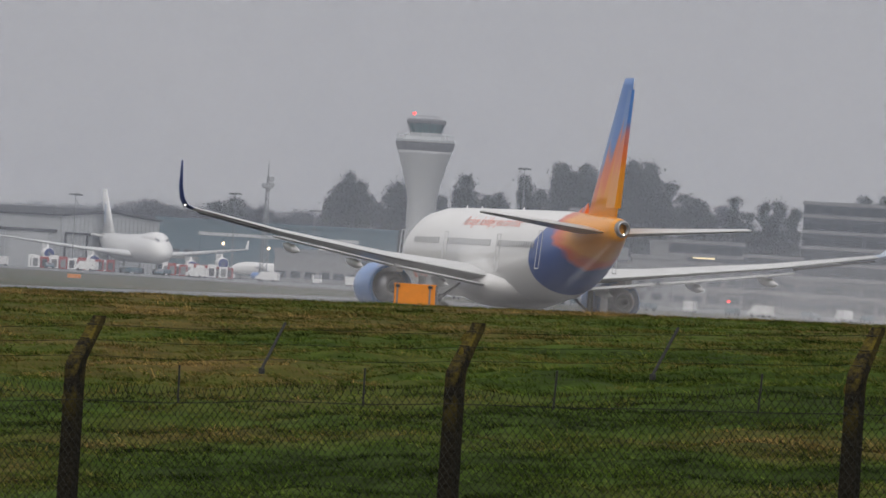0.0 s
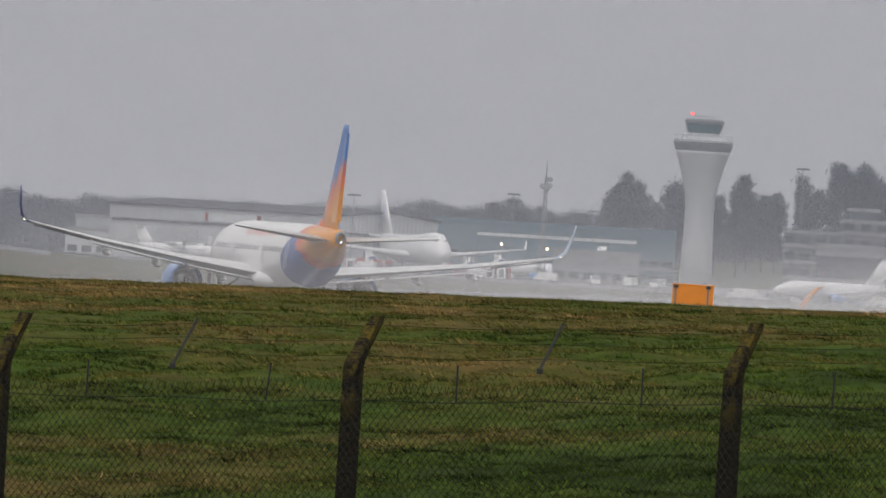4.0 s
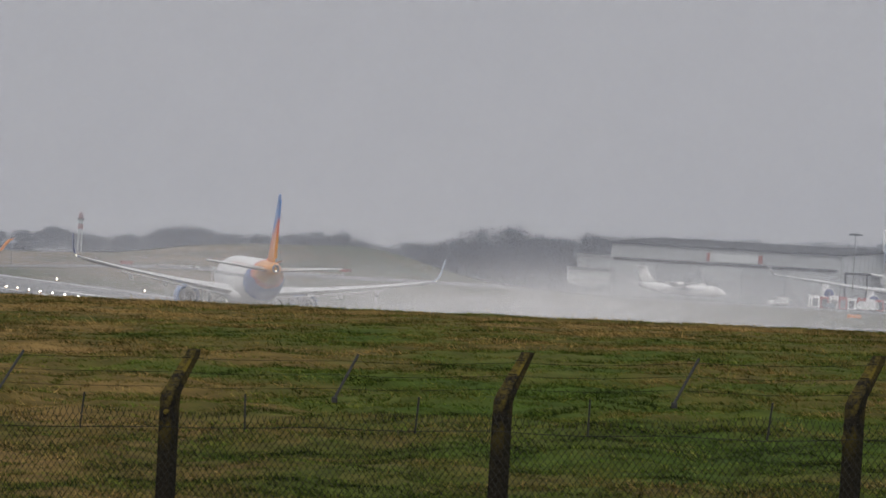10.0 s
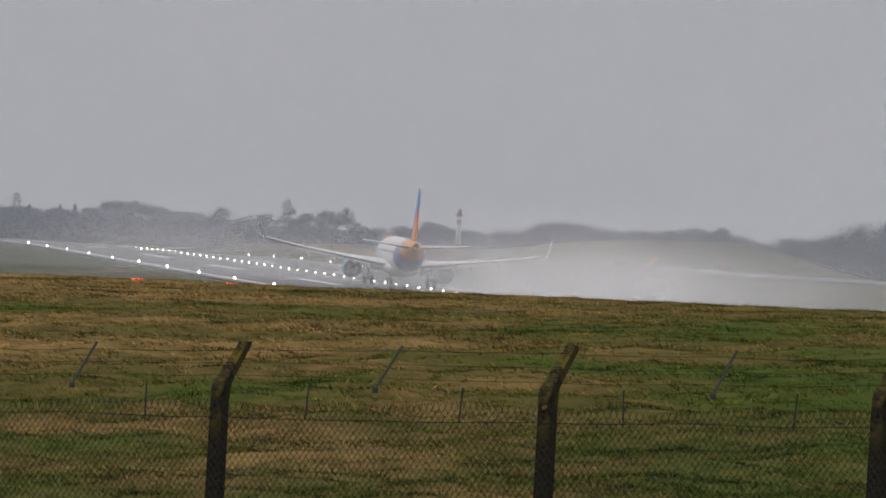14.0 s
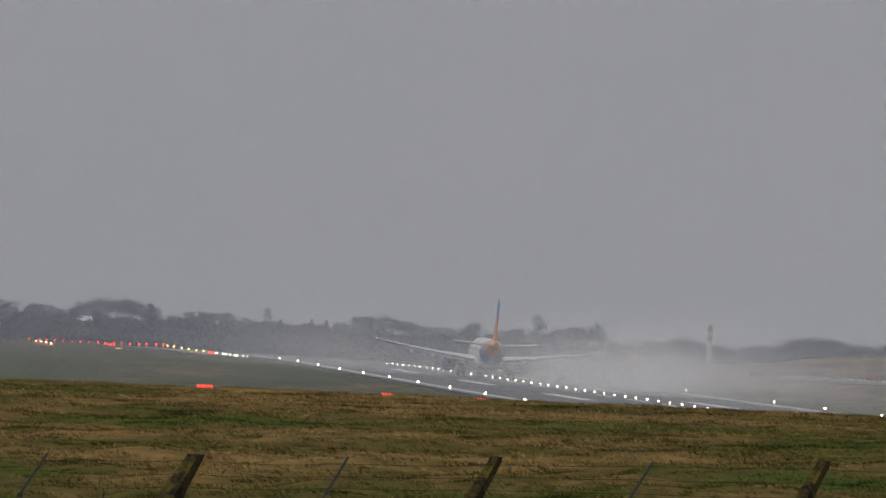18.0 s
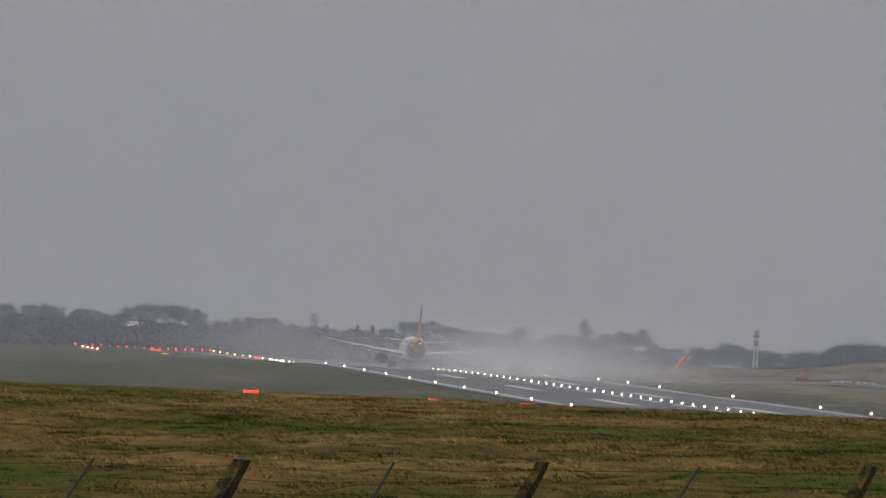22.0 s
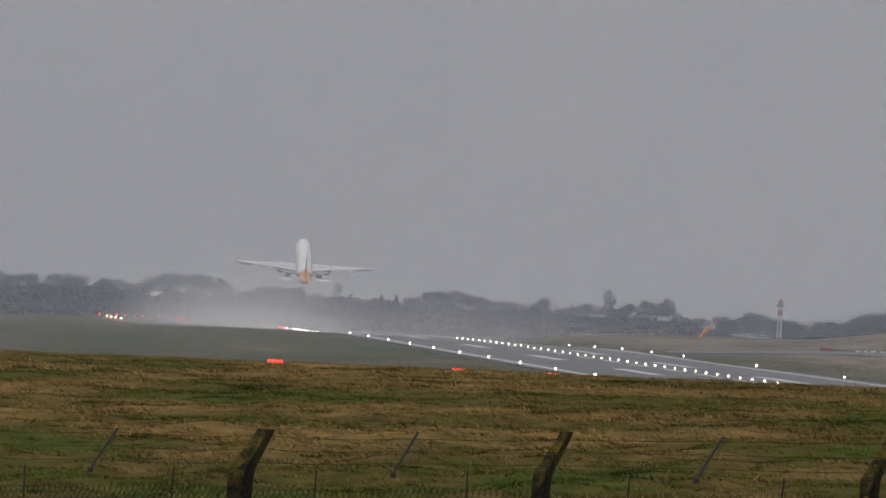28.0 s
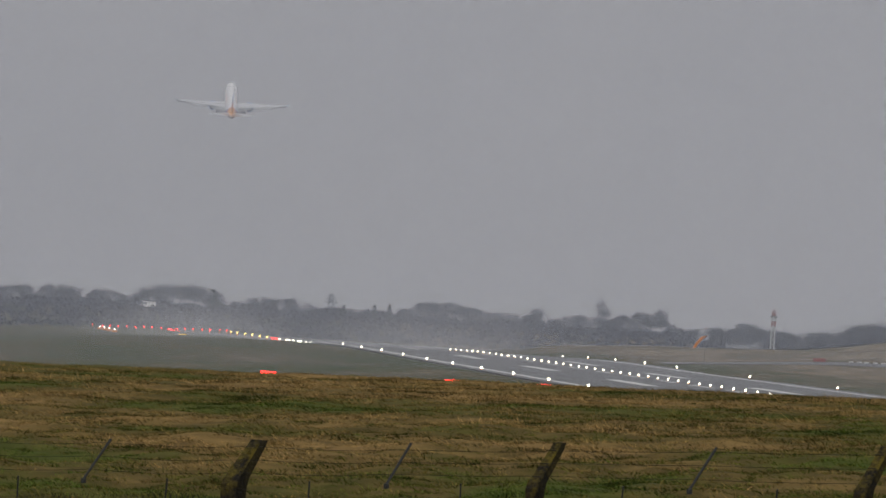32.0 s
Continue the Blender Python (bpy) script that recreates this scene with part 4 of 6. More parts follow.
for az, el in ((2.418, -0.514), (3.034, -0.514), (3.586, -0.500), (4.17, -0.495)):
    d = 218.0
    x, y = d * math.sin(radians(az)), d * math.cos(radians(az))
    bars.append((x, y, 8.4 + d * math.tan(radians(el)) - 0.06))


def build_red_bars():
    for x, y, z in bars:
        ground = float(height(x, y))
        t = thing("red_light_bar", "low lit red light bar behind the grass brow", "airfield light", pose(x, y, ground), "red light bars")
        h = z - ground
        for s in (-0.18, 0.18):
            part("leg", tube([(s, 0, -0.1), (s, 0, h)], 0.03, 6), STEEL, t)
        part("housing", box(-0.24, 0.24, -0.06, 0.06, h - 0.02, h + 0.05, 0.01), DARK, t)
        for s in (-0.15, -0.075, 0.0, 0.075, 0.15):
            part("lens", turned([(0.012, h + 0.04), (0.028, h + 0.05), (0.034, h + 0.075), (0.022, h + 0.105), (0.01, h + 0.115)], 8, s, -0.02), LAMP_RED, t, "", True)


build_red_bars()
for az, d in ((1.336, 2050), (1.367, 1995), (1.397, 1945), (1.431, 1890)):
    x, y, z = bearing(az, d)
    t = thing("approach_slope_unit", "low orange box with a bright white lamp", "airfield light", pose(x, y, z), "approach slope units")
    part("case", box(-0.5, 0.5, -0.4, 0.4, 0.15, 0.6, 0.05), ORANGE, t)
    for s in (-0.35, 0.35):
        part("leg", tube([(s, 0, -0.1), (s, 0, 0.2)], 0.05, 6), STEEL, t)
    part("lens", turned([(0.03, 0.62), (0.15, 0.68), (0.15, 0.82), (0.03, 0.88)], 10), LAMP_WHITE, t, "", True)


# ---- the guidance sign on the verge ----
def build_sign():
    x, y = 339 * math.sin(radians(12.68)), 339 * math.cos(radians(12.68))
    top = 8.4 + 339 * math.tan(radians(-0.2185))
    ground = float(height(x, y))
    h = top - ground
    t = thing("guidance_sign", "orange box sign seen from behind on short legs", "sign", pose(x, y, ground, 0, 0, -12))
    part("case", box(-0.77, 0.77, -0.14, 0.14, h - 0.74, h, 0.02), ORANGE, t)
    part("rim", box(-0.79, 0.79, -0.15, 0.15, h - 0.02, h + 0.03, 0.008), ORANGE, t)
    for s in (-0.66, 0.56):
        part("bracket", box(s - 0.03, s + 0.03, -0.19, -0.13, h - 0.74, h + 0.02, 0.005), STEEL, t, "grey steel bracket")
        part("clamp", box(s - 0.08, s + 0.1, -0.2, -0.15, h - 0.12, h - 0.02, 0.01), DARK, t)
        part("leg", tube([(s, 0, -0.1), (s, 0, h - 0.72)], 0.04, 8), STEEL, t)


build_sign()
x, y, z = bearing(8.0, 236)
t = thing("marker_stub", "short dark marker post in the grass", "marker post", pose(x, y, 8.4 + 236 * math.tan(radians(-0.432)) - 0.25))
part("post", turned([(0.05, -0.4), (0.05, 0.24), (0.02, 0.26)], 8), DARK, t)
part("cap", box(-0.08, 0.08, -0.03, 0.03, 0.2, 0.3, 0.01), STEEL, t)


# ---- control tower ----
GLASS = paint("tower_glass", (0.045, 0.11, 0.12), 0.08, vary=0.1, dirty=0.02)
DARK_GLASS = paint("dark_glass", (0.03, 0.04, 0.05), 0.1, vary=0.2, dirty=0.05)
TOWER = paint("tower_concrete", (0.48, 0.49, 0.50), 0.7, vary=0.06, scale=0.3, fine=2)
BAND = paint("gallery_cladding", (0.17, 0.175, 0.19), 0.5, vary=0.08)
CLAD = paint("pale_cladding", (0.50, 0.52, 0.53), 0.6, vary=0.08, scale=0.2, fine=1.5)
CLAD_DARK = paint("grey_cladding", (0.34, 0.355, 0.37), 0.6, vary=0.1, scale=0.2, fine=1.5)
CLAD_BLUE = paint("blue_cladding", (0.07, 0.13, 0.165), 0.5, vary=0.12, scale=0.2, fine=1.5)
TERM_PALE = paint("weathered_pale_panel", (0.24, 0.245, 0.25), 0.7, spec=0.2, vary=0.15, scale=0.2, fine=1.5, dirty=0.4)
TERM_GREY = paint("weathered_grey_panel", (0.13, 0.135, 0.14), 0.7, spec=0.2, vary=0.15, scale=0.2, fine=1.5, dirty=0.4)
CLAD_SLATE = paint("slate_cladding", (0.045, 0.052, 0.065), 0.6, vary=0.15, scale=0.2, fine=1.5)
LIT = glow("lit_window", (1.0, 0.80, 0.45), 1.6)
ROOF = paint("dark_roofing", (0.05, 0.052, 0.058), 0.9, spec=0.1)
CLAD_MID = paint("mid_cladding", (0.40, 0.415, 0.43), 0.6, vary=0.1, scale=0.2, fine=1.5)


def build_tower():
    d = 1900.0
    x, y, g = bearing(12.69, d)
    t = thing("control_tower", "flared concrete airport control tower with glazed cab", "control tower", pose(x, y, g, 0, 0, -12.7))
    lvl = lambda el: 8.4 + d * math.tan(radians(el)) - g
    part("shaft", turned([(3.5, -1), (3.25, lvl(0.0)), (3.05, lvl(0.2)), (3.15, lvl(0.335)), (3.9, lvl(0.44)), (4.9, lvl(0.55)), (5.55, lvl(0.61)), (5.75, lvl(0.63))], 28), TOWER, t, "pale concrete flared shaft", True)
    part("gallery_band", turned([(5.75, lvl(0.63)), (6.2, lvl(0.67)), (6.25, lvl(0.685)), (5.0, lvl(0.69))], 28), BAND, t, "dark grey gallery band")
    part("gallery_deck", turned([(6.2, lvl(0.688)), (6.2, lvl(0.70)), (4.6, lvl(0.705)), (4.0, lvl(0.722))], 28), CLAD, t)
    rails = join(*[tube([(6.0 * math.cos(a), 6.0 * math.sin(a), lvl(0.70)), (6.0 * math.cos(a), 6.0 * math.sin(a), lvl(0.732))], 0.05, 4) for a in [2 * math.pi * k / 24 for k in range(24)]])
    part("handrail", join(rails, tube([(6.0 * math.cos(2 * math.pi * k / 32), 6.0 * math.sin(2 * math.pi * k / 32), lvl(0.732)) for k in range(33)], 0.05, 5)), CLAD, t)
    part("cab_base", turned([(3.3, lvl(0.72)), (3.35, lvl(0.745)), (3.3, lvl(0.745))], 14), CLAD, t)
    part("cab_glass", turned([(3.3, lvl(0.745)), (3.95, lvl(0.805)), (3.9, lvl(0.805))], 14), GLASS, t, "green tinted sloping glass")
    for k in range(14):
        a = 2 * math.pi * k / 14
        part("mullion", tube([(3.32 * math.cos(a), 3.32 * math.sin(a), lvl(0.745)), (3.98 * math.cos(a), 3.98 * math.sin(a), lvl(0.806))], 0.07, 5), BAND, t)
    part("cab_roof", turned([(3.9, lvl(0.803)), (4.15, lvl(0.81)), (4.15, lvl(0.825)), (3.6, lvl(0.834)), (0.5, lvl(0.838))], 28), BAND, t)
    ring = tube([(3.0 * math.cos(2 * math.pi * k / 24), 3.0 * math.sin(2 * math.pi * k / 24), lvl(0.852)) for k in range(25)], 0.04, 4)
    part("roof_rail", join(ring, *[tube([(3.0 * math.cos(a), 3.0 * math.sin(a), lvl(0.834)), (3.0 * math.cos(a), 3.0 * math.sin(a), lvl(0.853))], 0.035, 4) for a in [2 * math.pi * k / 10 for k in range(10)]]), STEEL, t)
    for dx, h, r in ((-2.6, 0.862, 0.05), (1.5, 0.872, 0.03), (0.4, 0.868, 0.03)):
        part("aerial", tube([(dx, 0, lvl(0.834)), (dx, 0, lvl(h))], r, 5), STEEL, t)
    part("beacon", turned([(0.05, lvl(0.858)), (0.32, lvl(0.861)), (0.32, lvl(0.869)), (0.05, lvl(0.873))], 10, -2.6, 0), LAMP_RED, t, "lit red obstruction beacon")


build_tower()


# ---- lattice mast, flood-light masts, red and white mast ----
def build_masts():
    d = 2150.0
    x, y, g = bearing(11.71, d)
    top = 8.4 + d * math.tan(radians(0.517)) - g
    t = thing("radio_mast", "tall grey lattice radio mast with drum aerials", "mast", pose(x, y, g, 0, 0, -11))
    legs = []
    for k in range(3):
        a = 2 * math.pi * k / 3 + 0.4
        legs.append(tube([(1.0 * math.cos(a), 1.0 * math.sin(a), -1), (0.32 * math.cos(a), 0.32 * math.sin(a), top - 4)], 0.16, 5, 0.1))
    for k in range(3):
        a, b = 2 * math.pi * k / 3 + 0.4, 2 * math.pi * (k + 1) / 3 + 0.4
        for j in range(12):
            f0, f1 = j / 12, (j + 1) / 12
            r0, r1 = 1.0 - 0.68 * f0, 1.0 - 0.68 * f1
            z0, z1 = (top - 4) * f0, (top - 4) * f1
            legs.append(tube([(r0 * math.cos(a), r0 * math.sin(a), z0), (r1 * math.cos(b), r1 * math.sin(b), z1)], 0.07, 4))
    part("lattice", join(*legs), STEEL, t)
    part("spike", tube([(0, 0, top - 5), (0, 0, top)], 0.22, 6, 0.05), STEEL, t)
    for dx, z in ((-0.9, top - 6.2), (0.95, top - 6.0), (0.1, top - 7.0), (0.9, top - 4.6)):
        part("drum_aerial", moved(turned([(0.1, -0.3), (0.65, -0.25), (0.65, 0.25), (0.1, 0.3)], 12), pose(dx, -0.5, z, 90)), CLAD_DARK, t)
    part("platform", turned([(1.0, top - 6.9), (1.3, top - 6.8), (1.3, top - 6.6), (0.4, top - 6.6)], 10), STEEL, t)
    for az, el, dd in ((10.50, 0.230, 2080), (11.51, 0.294, 2120), (13.33, 0.56, 2150), (12.02, 0.215, 2250)):
        x, y, g = bearing(az, dd)
        h = 8.4 + dd * math.tan(radians(el)) - g
        t = thing("floodlight_mast", "slim grey apron floodlight mast with a lamp ring", "light mast", pose(x, y, g), "apron floodlight masts")
        part("pole", tube([(0, 0, -0.5), (0, 0, h)], 0.17, 8, 0.09), STEEL, t)
        part("head_ring", turned([(0.15, h - 0.12), (1.3, h - 0.08), (1.3, h + 0.04), (0.2, h + 0.12)], 14), STEEL, t)
        for k in range(8):
            a = 2 * math.pi * k / 8
            part("floodlight", box(1.4 * math.cos(a) - 0.22, 1.4 * math.cos(a) + 0.22, 1.4 * math.sin(a) - 0.2, 1.4 * math.sin(a) + 0.2, h - 0.4, h - 0.06, 0.04), DARK, t)
    d = 2080.0
    x, y, g = bearing(5.595, d)
    top = 8.4 + d * math.tan(radians(0.068)) - g
    t = thing("marker_mast", "red and white banded steel mast with a white hut", "mast", pose(x, y, g))
    for k in range(9):
        z0, z1 = top * k / 9, top * (k + 1) / 9
        bars_of = []
        corner = [(sx * (0.52 - 0.02 * k), sy * (0.52 - 0.02 * k)) for sx, sy in ((1, 1), (-1, 1), (-1, -1), (1, -1))]
        for (ax, ay), (bx, by) in zip(corner, corner[1:] + corner[:1]):
            bars_of += [tube([(ax, ay, z0), (ax, ay, z1)], 0.09, 4), tube([(ax, ay, z0), (bx, by, z1)], 0.055, 4), tube([(bx, by, z0), (ax, ay, z1)], 0.055, 4), tube([(ax, ay, z1), (bx, by, z1)], 0.05, 4)]
        part("lattice_bay", join(*bars_of), DULL_RED if k in (0, 6, 8) else CLAD, t)
    part("platform", turned([(0.3, top * 0.86), (0.95, top * 0.87), (0.95, top * 0.9), (0.3, top * 0.9)], 10), STEEL, t)
    part("lamp", turned([(0.05, top), (0.1, top + 0.1), (0.1, top + 0.3), (0.05, top + 0.5)], 8), DULL_RED, t)
    part("hut", box(0.4, 2.4, -1, 1, -0.2, 1.9, 0.08), WHITE, t)


build_masts()


def windsock(az, d, el_top, length):
    x, y, g = bearing(az, d)
    h = 8.4 + d * math.tan(radians(el_top)) - g
    t = thing("windsock", "orange windsock blown out from a thin pole", "windsock", pose(x, y, g, 0, 0, -az), "windsocks")
    part("pole", tube([(0, 0, -0.5), (0, 0, h)], 0.06, 6, 0.04), STEEL, t)
    part("hoop", tube([(-0.05 + 0.42 * math.cos(a), 0.42 * math.sin(a), h - 0.2) for a in [2 * math.pi * k / 12 for k in range(13)]], 0.04, 5), STEEL, t)
    rings = []
    for k in range(7):
        f = k / 6
        c = Vector((-0.1 - length * 0.62 * f, 0, h - 0.2 - length * 0.78 * f + 0.25 * math.sin(f * 3)))
        r = 0.56 - 0.24 * f
        rings.append([(c.x + r * math.cos(2 * math.pi * j / 12), r * math.sin(2 * math.pi * j / 12), c.z + 0.3 * r * math.cos(2 * math.pi * j / 12)) for j in range(12)])
    part("sleeve", loft(rings, False), ORANGE, t, "orange fabric sleeve", True)
    part("pole_lamp", turned([(0.03, h + 0.9), (0.07, h + 1.0), (0.07, h + 1.15), (0.03, h + 1.3)], 8), DULL_RED, t)
    part("lamp_stem", tube([(0, 0, h - 0.1), (0, 0, h + 0.95)], 0.03, 5), STEEL, t)


windsock(6.87, 1330, -0.15, 2.6)
windsock(5.17, 1650, -0.108, 3.0)
windsock(13.49, 900, -0.17, 3.0)


# ---- hangar and other buildings ----
def build_hangar():
    x, y, g = bearing(10.42, 2120)
    t = thing("hangar", "long grey aircraft hangar with pale gable wall", "hangar", pose(x, y, g, 0, 0, -10.42))
    c, s = math.cos(radians(28)), math.sin(radians(28))
    lf, le, eave, apex = 62.0, 50.0, 12.5, 13.9

    def pt(u, w, z):
        """u along the long front, w along the gable wall, from their common corner."""
        return (-u * c + w * s, u * s + w * c, z)

    part("front_wall", ([pt(0, 0, -1), pt(lf, 0, -1), pt(lf, 0, eave), pt(0, 0, eave), pt(0, 0.4, -1), pt(lf, 0.4, -1), pt(lf, 0.4, eave), pt(0, 0.4, eave)], [(0, 1, 2, 3), (7, 6, 5, 4), (0, 3, 7, 4), (1, 5, 6, 2), (3, 2, 6, 7)]), CLAD_DARK, t, "grey ribbed metal wall")
    part("gable_wall", ([pt(0, 0.4, -1), pt(0, le, -1), pt(0, le, eave), pt(0, le / 2, apex), pt(0, 0.4, eave), pt(0.4, 0.4, -1), pt(0.4, le, -1), pt(0.4, le, eave), pt(0.4, le / 2, apex), pt(0.4, 0.4, eave)], [(4, 3, 2, 1, 0), (5, 6, 7, 8, 9), (1, 2, 7, 6)]), CLAD, t, "pale ribbed metal gable")
    part("rear_wall", ([pt(0.4, le, -1), pt(lf, le, -1), pt(lf, le, eave), pt(0.4, le, eave)], [(0, 1, 2, 3)]), CLAD_DARK, t)
    part("end_wall", ([pt(lf, 0.4, -1), pt(lf, le, -1), pt(lf, le, eave), pt(lf, le / 2, apex), pt(lf, 0.4, eave)], [(0, 1, 2, 3, 4)]), CLAD_DARK, t)
    o = 0.6
    roof = [pt(-o, -o, eave), pt(lf + o, -o, eave), pt(lf + o, le / 2, apex + 0.2), pt(-o, le / 2, apex + 0.2), pt(-o, le + o, eave), pt(lf + o, le + o, eave)]
    roof += [(p[0], p[1], p[2] + 0.5) for p in roof]
    part("roof", (roof, [(0, 3, 2, 1), (3, 4, 5, 2), (6, 7, 8, 9), (9, 8, 11, 10), (0, 1, 7, 6), (4, 10, 11, 5), (0, 6, 9, 3), (3, 9, 10, 4), (1, 2, 8, 7), (2, 5, 11, 8)]), ROOF, t, "dark low-pitched roof")
    for k in range(5):
        u0, u1 = 3 + 11.6 * k, 13.6 + 11.6 * k
        door = [pt(u0, -0.25, 0), pt(u1, -0.25, 0), pt(u1, -0.25, 8.4), pt(u0, -0.25, 8.4), pt(u0, 0, 0), pt(u1, 0, 0), pt(u1, 0, 8.4), pt(u0, 0, 8.4)]
        part("door_leaf", (door, [(0, 1, 2, 3), (3, 2, 6, 7), (0, 3, 7, 4), (1, 5, 6, 2)]), CLAD_DARK if k in (1, 3) else CLAD_MID, t)
    rail = [pt(1, -0.45, 8.6), pt(lf - 1, -0.45, 8.6), pt(lf - 1, -0.45, 9.3), pt(1, -0.45, 9.3), pt(1, 0, 8.6), pt(lf - 1, 0, 8.6), pt(lf - 1, 0, 9.3), pt(1, 0, 9.3)]
    part("door_rail", (rail, [(0, 1, 2, 3), (3, 2, 6, 7), (0, 4, 5, 1), (0, 3, 7, 4), (1, 5, 6, 2)]), ROOF, t)
    for u0, u1, m in ((22, 35, CLAD), (21, 22, DULL_RED), (35, 36, DULL_RED)):
        b = [pt(u0, -0.3, 9.6), pt(u1, -0.3, 9.6), pt(u1, -0.3, 11.5), pt(u0, -0.3, 11.5), pt(u0, 0, 9.6), pt(u1, 0, 9.6), pt(u1, 0, 11.5), pt(u0, 0, 11.5)]
        part("name_board", (b, [(0, 1, 2, 3), (3, 2, 6, 7), (0, 4, 5, 1), (0, 3, 7, 4), (1, 5, 6, 2)]), m, t, "white board with red ends")
    part("gable_door", join(*[tube([pt(-0.2, w, 0), pt(-0.2, w, 8.6)], 0.35, 4) for w in (2, 13, 24)], tube([pt(-0.2, 2, 8.6), pt(-0.2, 24, 8.6)], 0.35, 4)), ROOF, t, "dark door frame")
    for k in range(24):
        w = 1.0 + (le - 2) * k / 23
        top = eave + (apex - eave) * (1 - abs(w - le / 2) / (le / 2)) - 0.4
        part("panel_joint", tube([pt(-0.05, w, 0), pt(-0.05, w, top)], 0.09, 4), CLAD_DARK, t)


build_hangar()


def block(name, label, az0, az1, el, d, depth, mat, floors=0, category="building", roof_mat=None, base_el=None):
    """A flat-roofed building across the line of sight, with window bands."""
    azm = (az0 + az1) / 2
    x, y, g = bearing(azm, d)
    w = d * (math.tan(radians(az1 - azm))) * 2
    h = 8.4 + d * math.tan(radians(el)) - g
    t = thing(name, label, category, pose(x, y, g, 0, 0, -azm))
    part("walls", box(-w / 2, w / 2, 0, depth, -2, h, 0.15), mat, t)
    part("roof_edge", join(box(-w / 2 - 0.3, w / 2 + 0.3, -0.3, 0.2, h - 0.1, h + 0.7), box(-w / 2 - 0.3, w / 2 + 0.3, 0.2, depth + 0.3, h - 0.1, h + 0.3)), roof_mat or TERM_PALE, t)
    n = max(2, int(w / 3.2))
    pane = mesh_of("pane", *box(-1.2, 1.2, -0.12, 0.1, -0.75, 0.75, 0.02), DARK_GLASS)
    for f in range(floors):
        z = 2.0 + f * 3.6
        if z + 1 > h:
            break
        for k in range(n):
            o = new("window", pane)
            o.parent = t
            o.matrix_basis = pose(-w / 2 + w * (k + 0.5) / n, -0.02, z)
        part("floor_band", box(-w / 2 - 0.1, w / 2 + 0.1, -0.22, 0.05, z - 1.75, z - 1.0, 0.02), TERM_PALE, t)
    return t, w, h


block("hangar_annex", "low pale annex beside the hangar", 8.69, 9.15, -0.10, 2175, 20, CLAD, 1)
block("hangar_annex", "grey flat-roofed workshop beside the hangar", 8.75, 9.1, -0.015, 2200, 20, CLAD_DARK, 0)
block("terminal_pier", "long low blue-grey airport pier", 11.02, 12.55, 0.10, 2260, 24, CLAD_BLUE, 2, roof_mat=CLAD_BLUE)
block("terminal_pier", "dark blue-grey apron building with window rows", 11.3, 12.3, 0.02, 2200, 16, CLAD_BLUE, 1, roof_mat=CLAD)
block("cargo_shed", "long pale cargo shed on the apron", 11.78, 12.33, -0.055, 2120, 20, TERM_PALE, 1, roof_mat=TERM_PALE)
block("terminal_block", "low pale terminal wing with window rows", 13.23, 13.61, 0.150, 2010, 20, TERM_GREY, 4)
block("terminal_block", "glazed rooftop pavilion with pale floor bands", 13.63, 13.83, 0.310, 2045, 16, CLAD_SLATE, 5)
block("terminal_block", "stepped upper storeys with pale floor bands", 13.59, 13.91, 0.235, 2030, 16, TERM_GREY, 5)
block("terminal_hall", "dark glazed departure hall under a deep white fascia", 13.45, 14.01, 0.020, 1960, 30, CLAD_SLATE, 3)
t, w, h = block("terminal_roof_terrace", "white roof terrace over the departure hall", 13.45, 14.01, 0.075, 1972, 24, TERM_PALE, 0)
for k in range(5):
    part("fin", box(-w / 2 + w * k / 4 - 0.15, -w / 2 + w * k / 4 + 0.15, -0.9, 0.1, h - 3.0, h + 0.2, 0.02), TERM_PALE, t)
block("stair_tower", "white stair tower beside the hall", 14.15, 14.27, 0.135, 1968, 10, TERM_PALE, 0)
block("terminal_block", "white two-storey gate building", 14.04, 14.38, 0.038, 1940, 16, TERM_PALE, 2)
block("gate_lobby", "white gate lobby at the apron's edge", 13.95, 14.08, -0.02, 1925, 12, TERM_PALE, 1)
t, w, h = block("terminal_block", "dark terminal wing with a few lit windows", 14.27, 14.75, 0.148, 1990, 30, CLAD_SLATE, 4)
for k in range(3):
    part("lit_window", box(w * (-0.13 + 0.1 * k) - 0.8, w * (-0.13 + 0.1 * k) + 0.8, -0.2, 0.1, h - 3.3, h - 2.5, 0.02), LIT, t, "warmly lit window")
block("baggage_hall", "low grey baggage hall with dark openings", 14.39, 14.76, 0.012, 1930, 20, TERM_GREY, 2)
block("terminal_block", "grey terminal wing with pale bands", 14.75, 15.12, 0.080, 1955, 20, CLAD_SLATE, 4)
block("white_gatehouse", "white cabin building on the apron", 14.30, 14.52, -0.09, 1905, 8, TERM_PALE, 1)
block("multi_storey_car_park", "dark multi-storey block with pale floor bands", 15.11, 16.0, 0.44, 2060, 40, CLAD_SLATE, 8)
block("terminal_block", "low apron building with windows", 15.0, 16.2, -0.04, 1880, 20, TERM_GREY, 2)
x, y, g = bearing(14.67, 1860)
t = thing("beacon_post", "short post with a lit red beacon", "lamp", pose(x, y, g))
h = 8.4 + 1860 * math.tan(radians(-0.207)) - g
part("post", tube([(0, 0, -0.3), (0, 0, h - 0.15)], 0.12, 6), STEEL, t)
part("lens", turned([(0.1, h - 0.2), (0.26, h - 0.1), (0.26, h + 0.1), (0.1, h + 0.2)], 10), LAMP_RED, t, "", True)
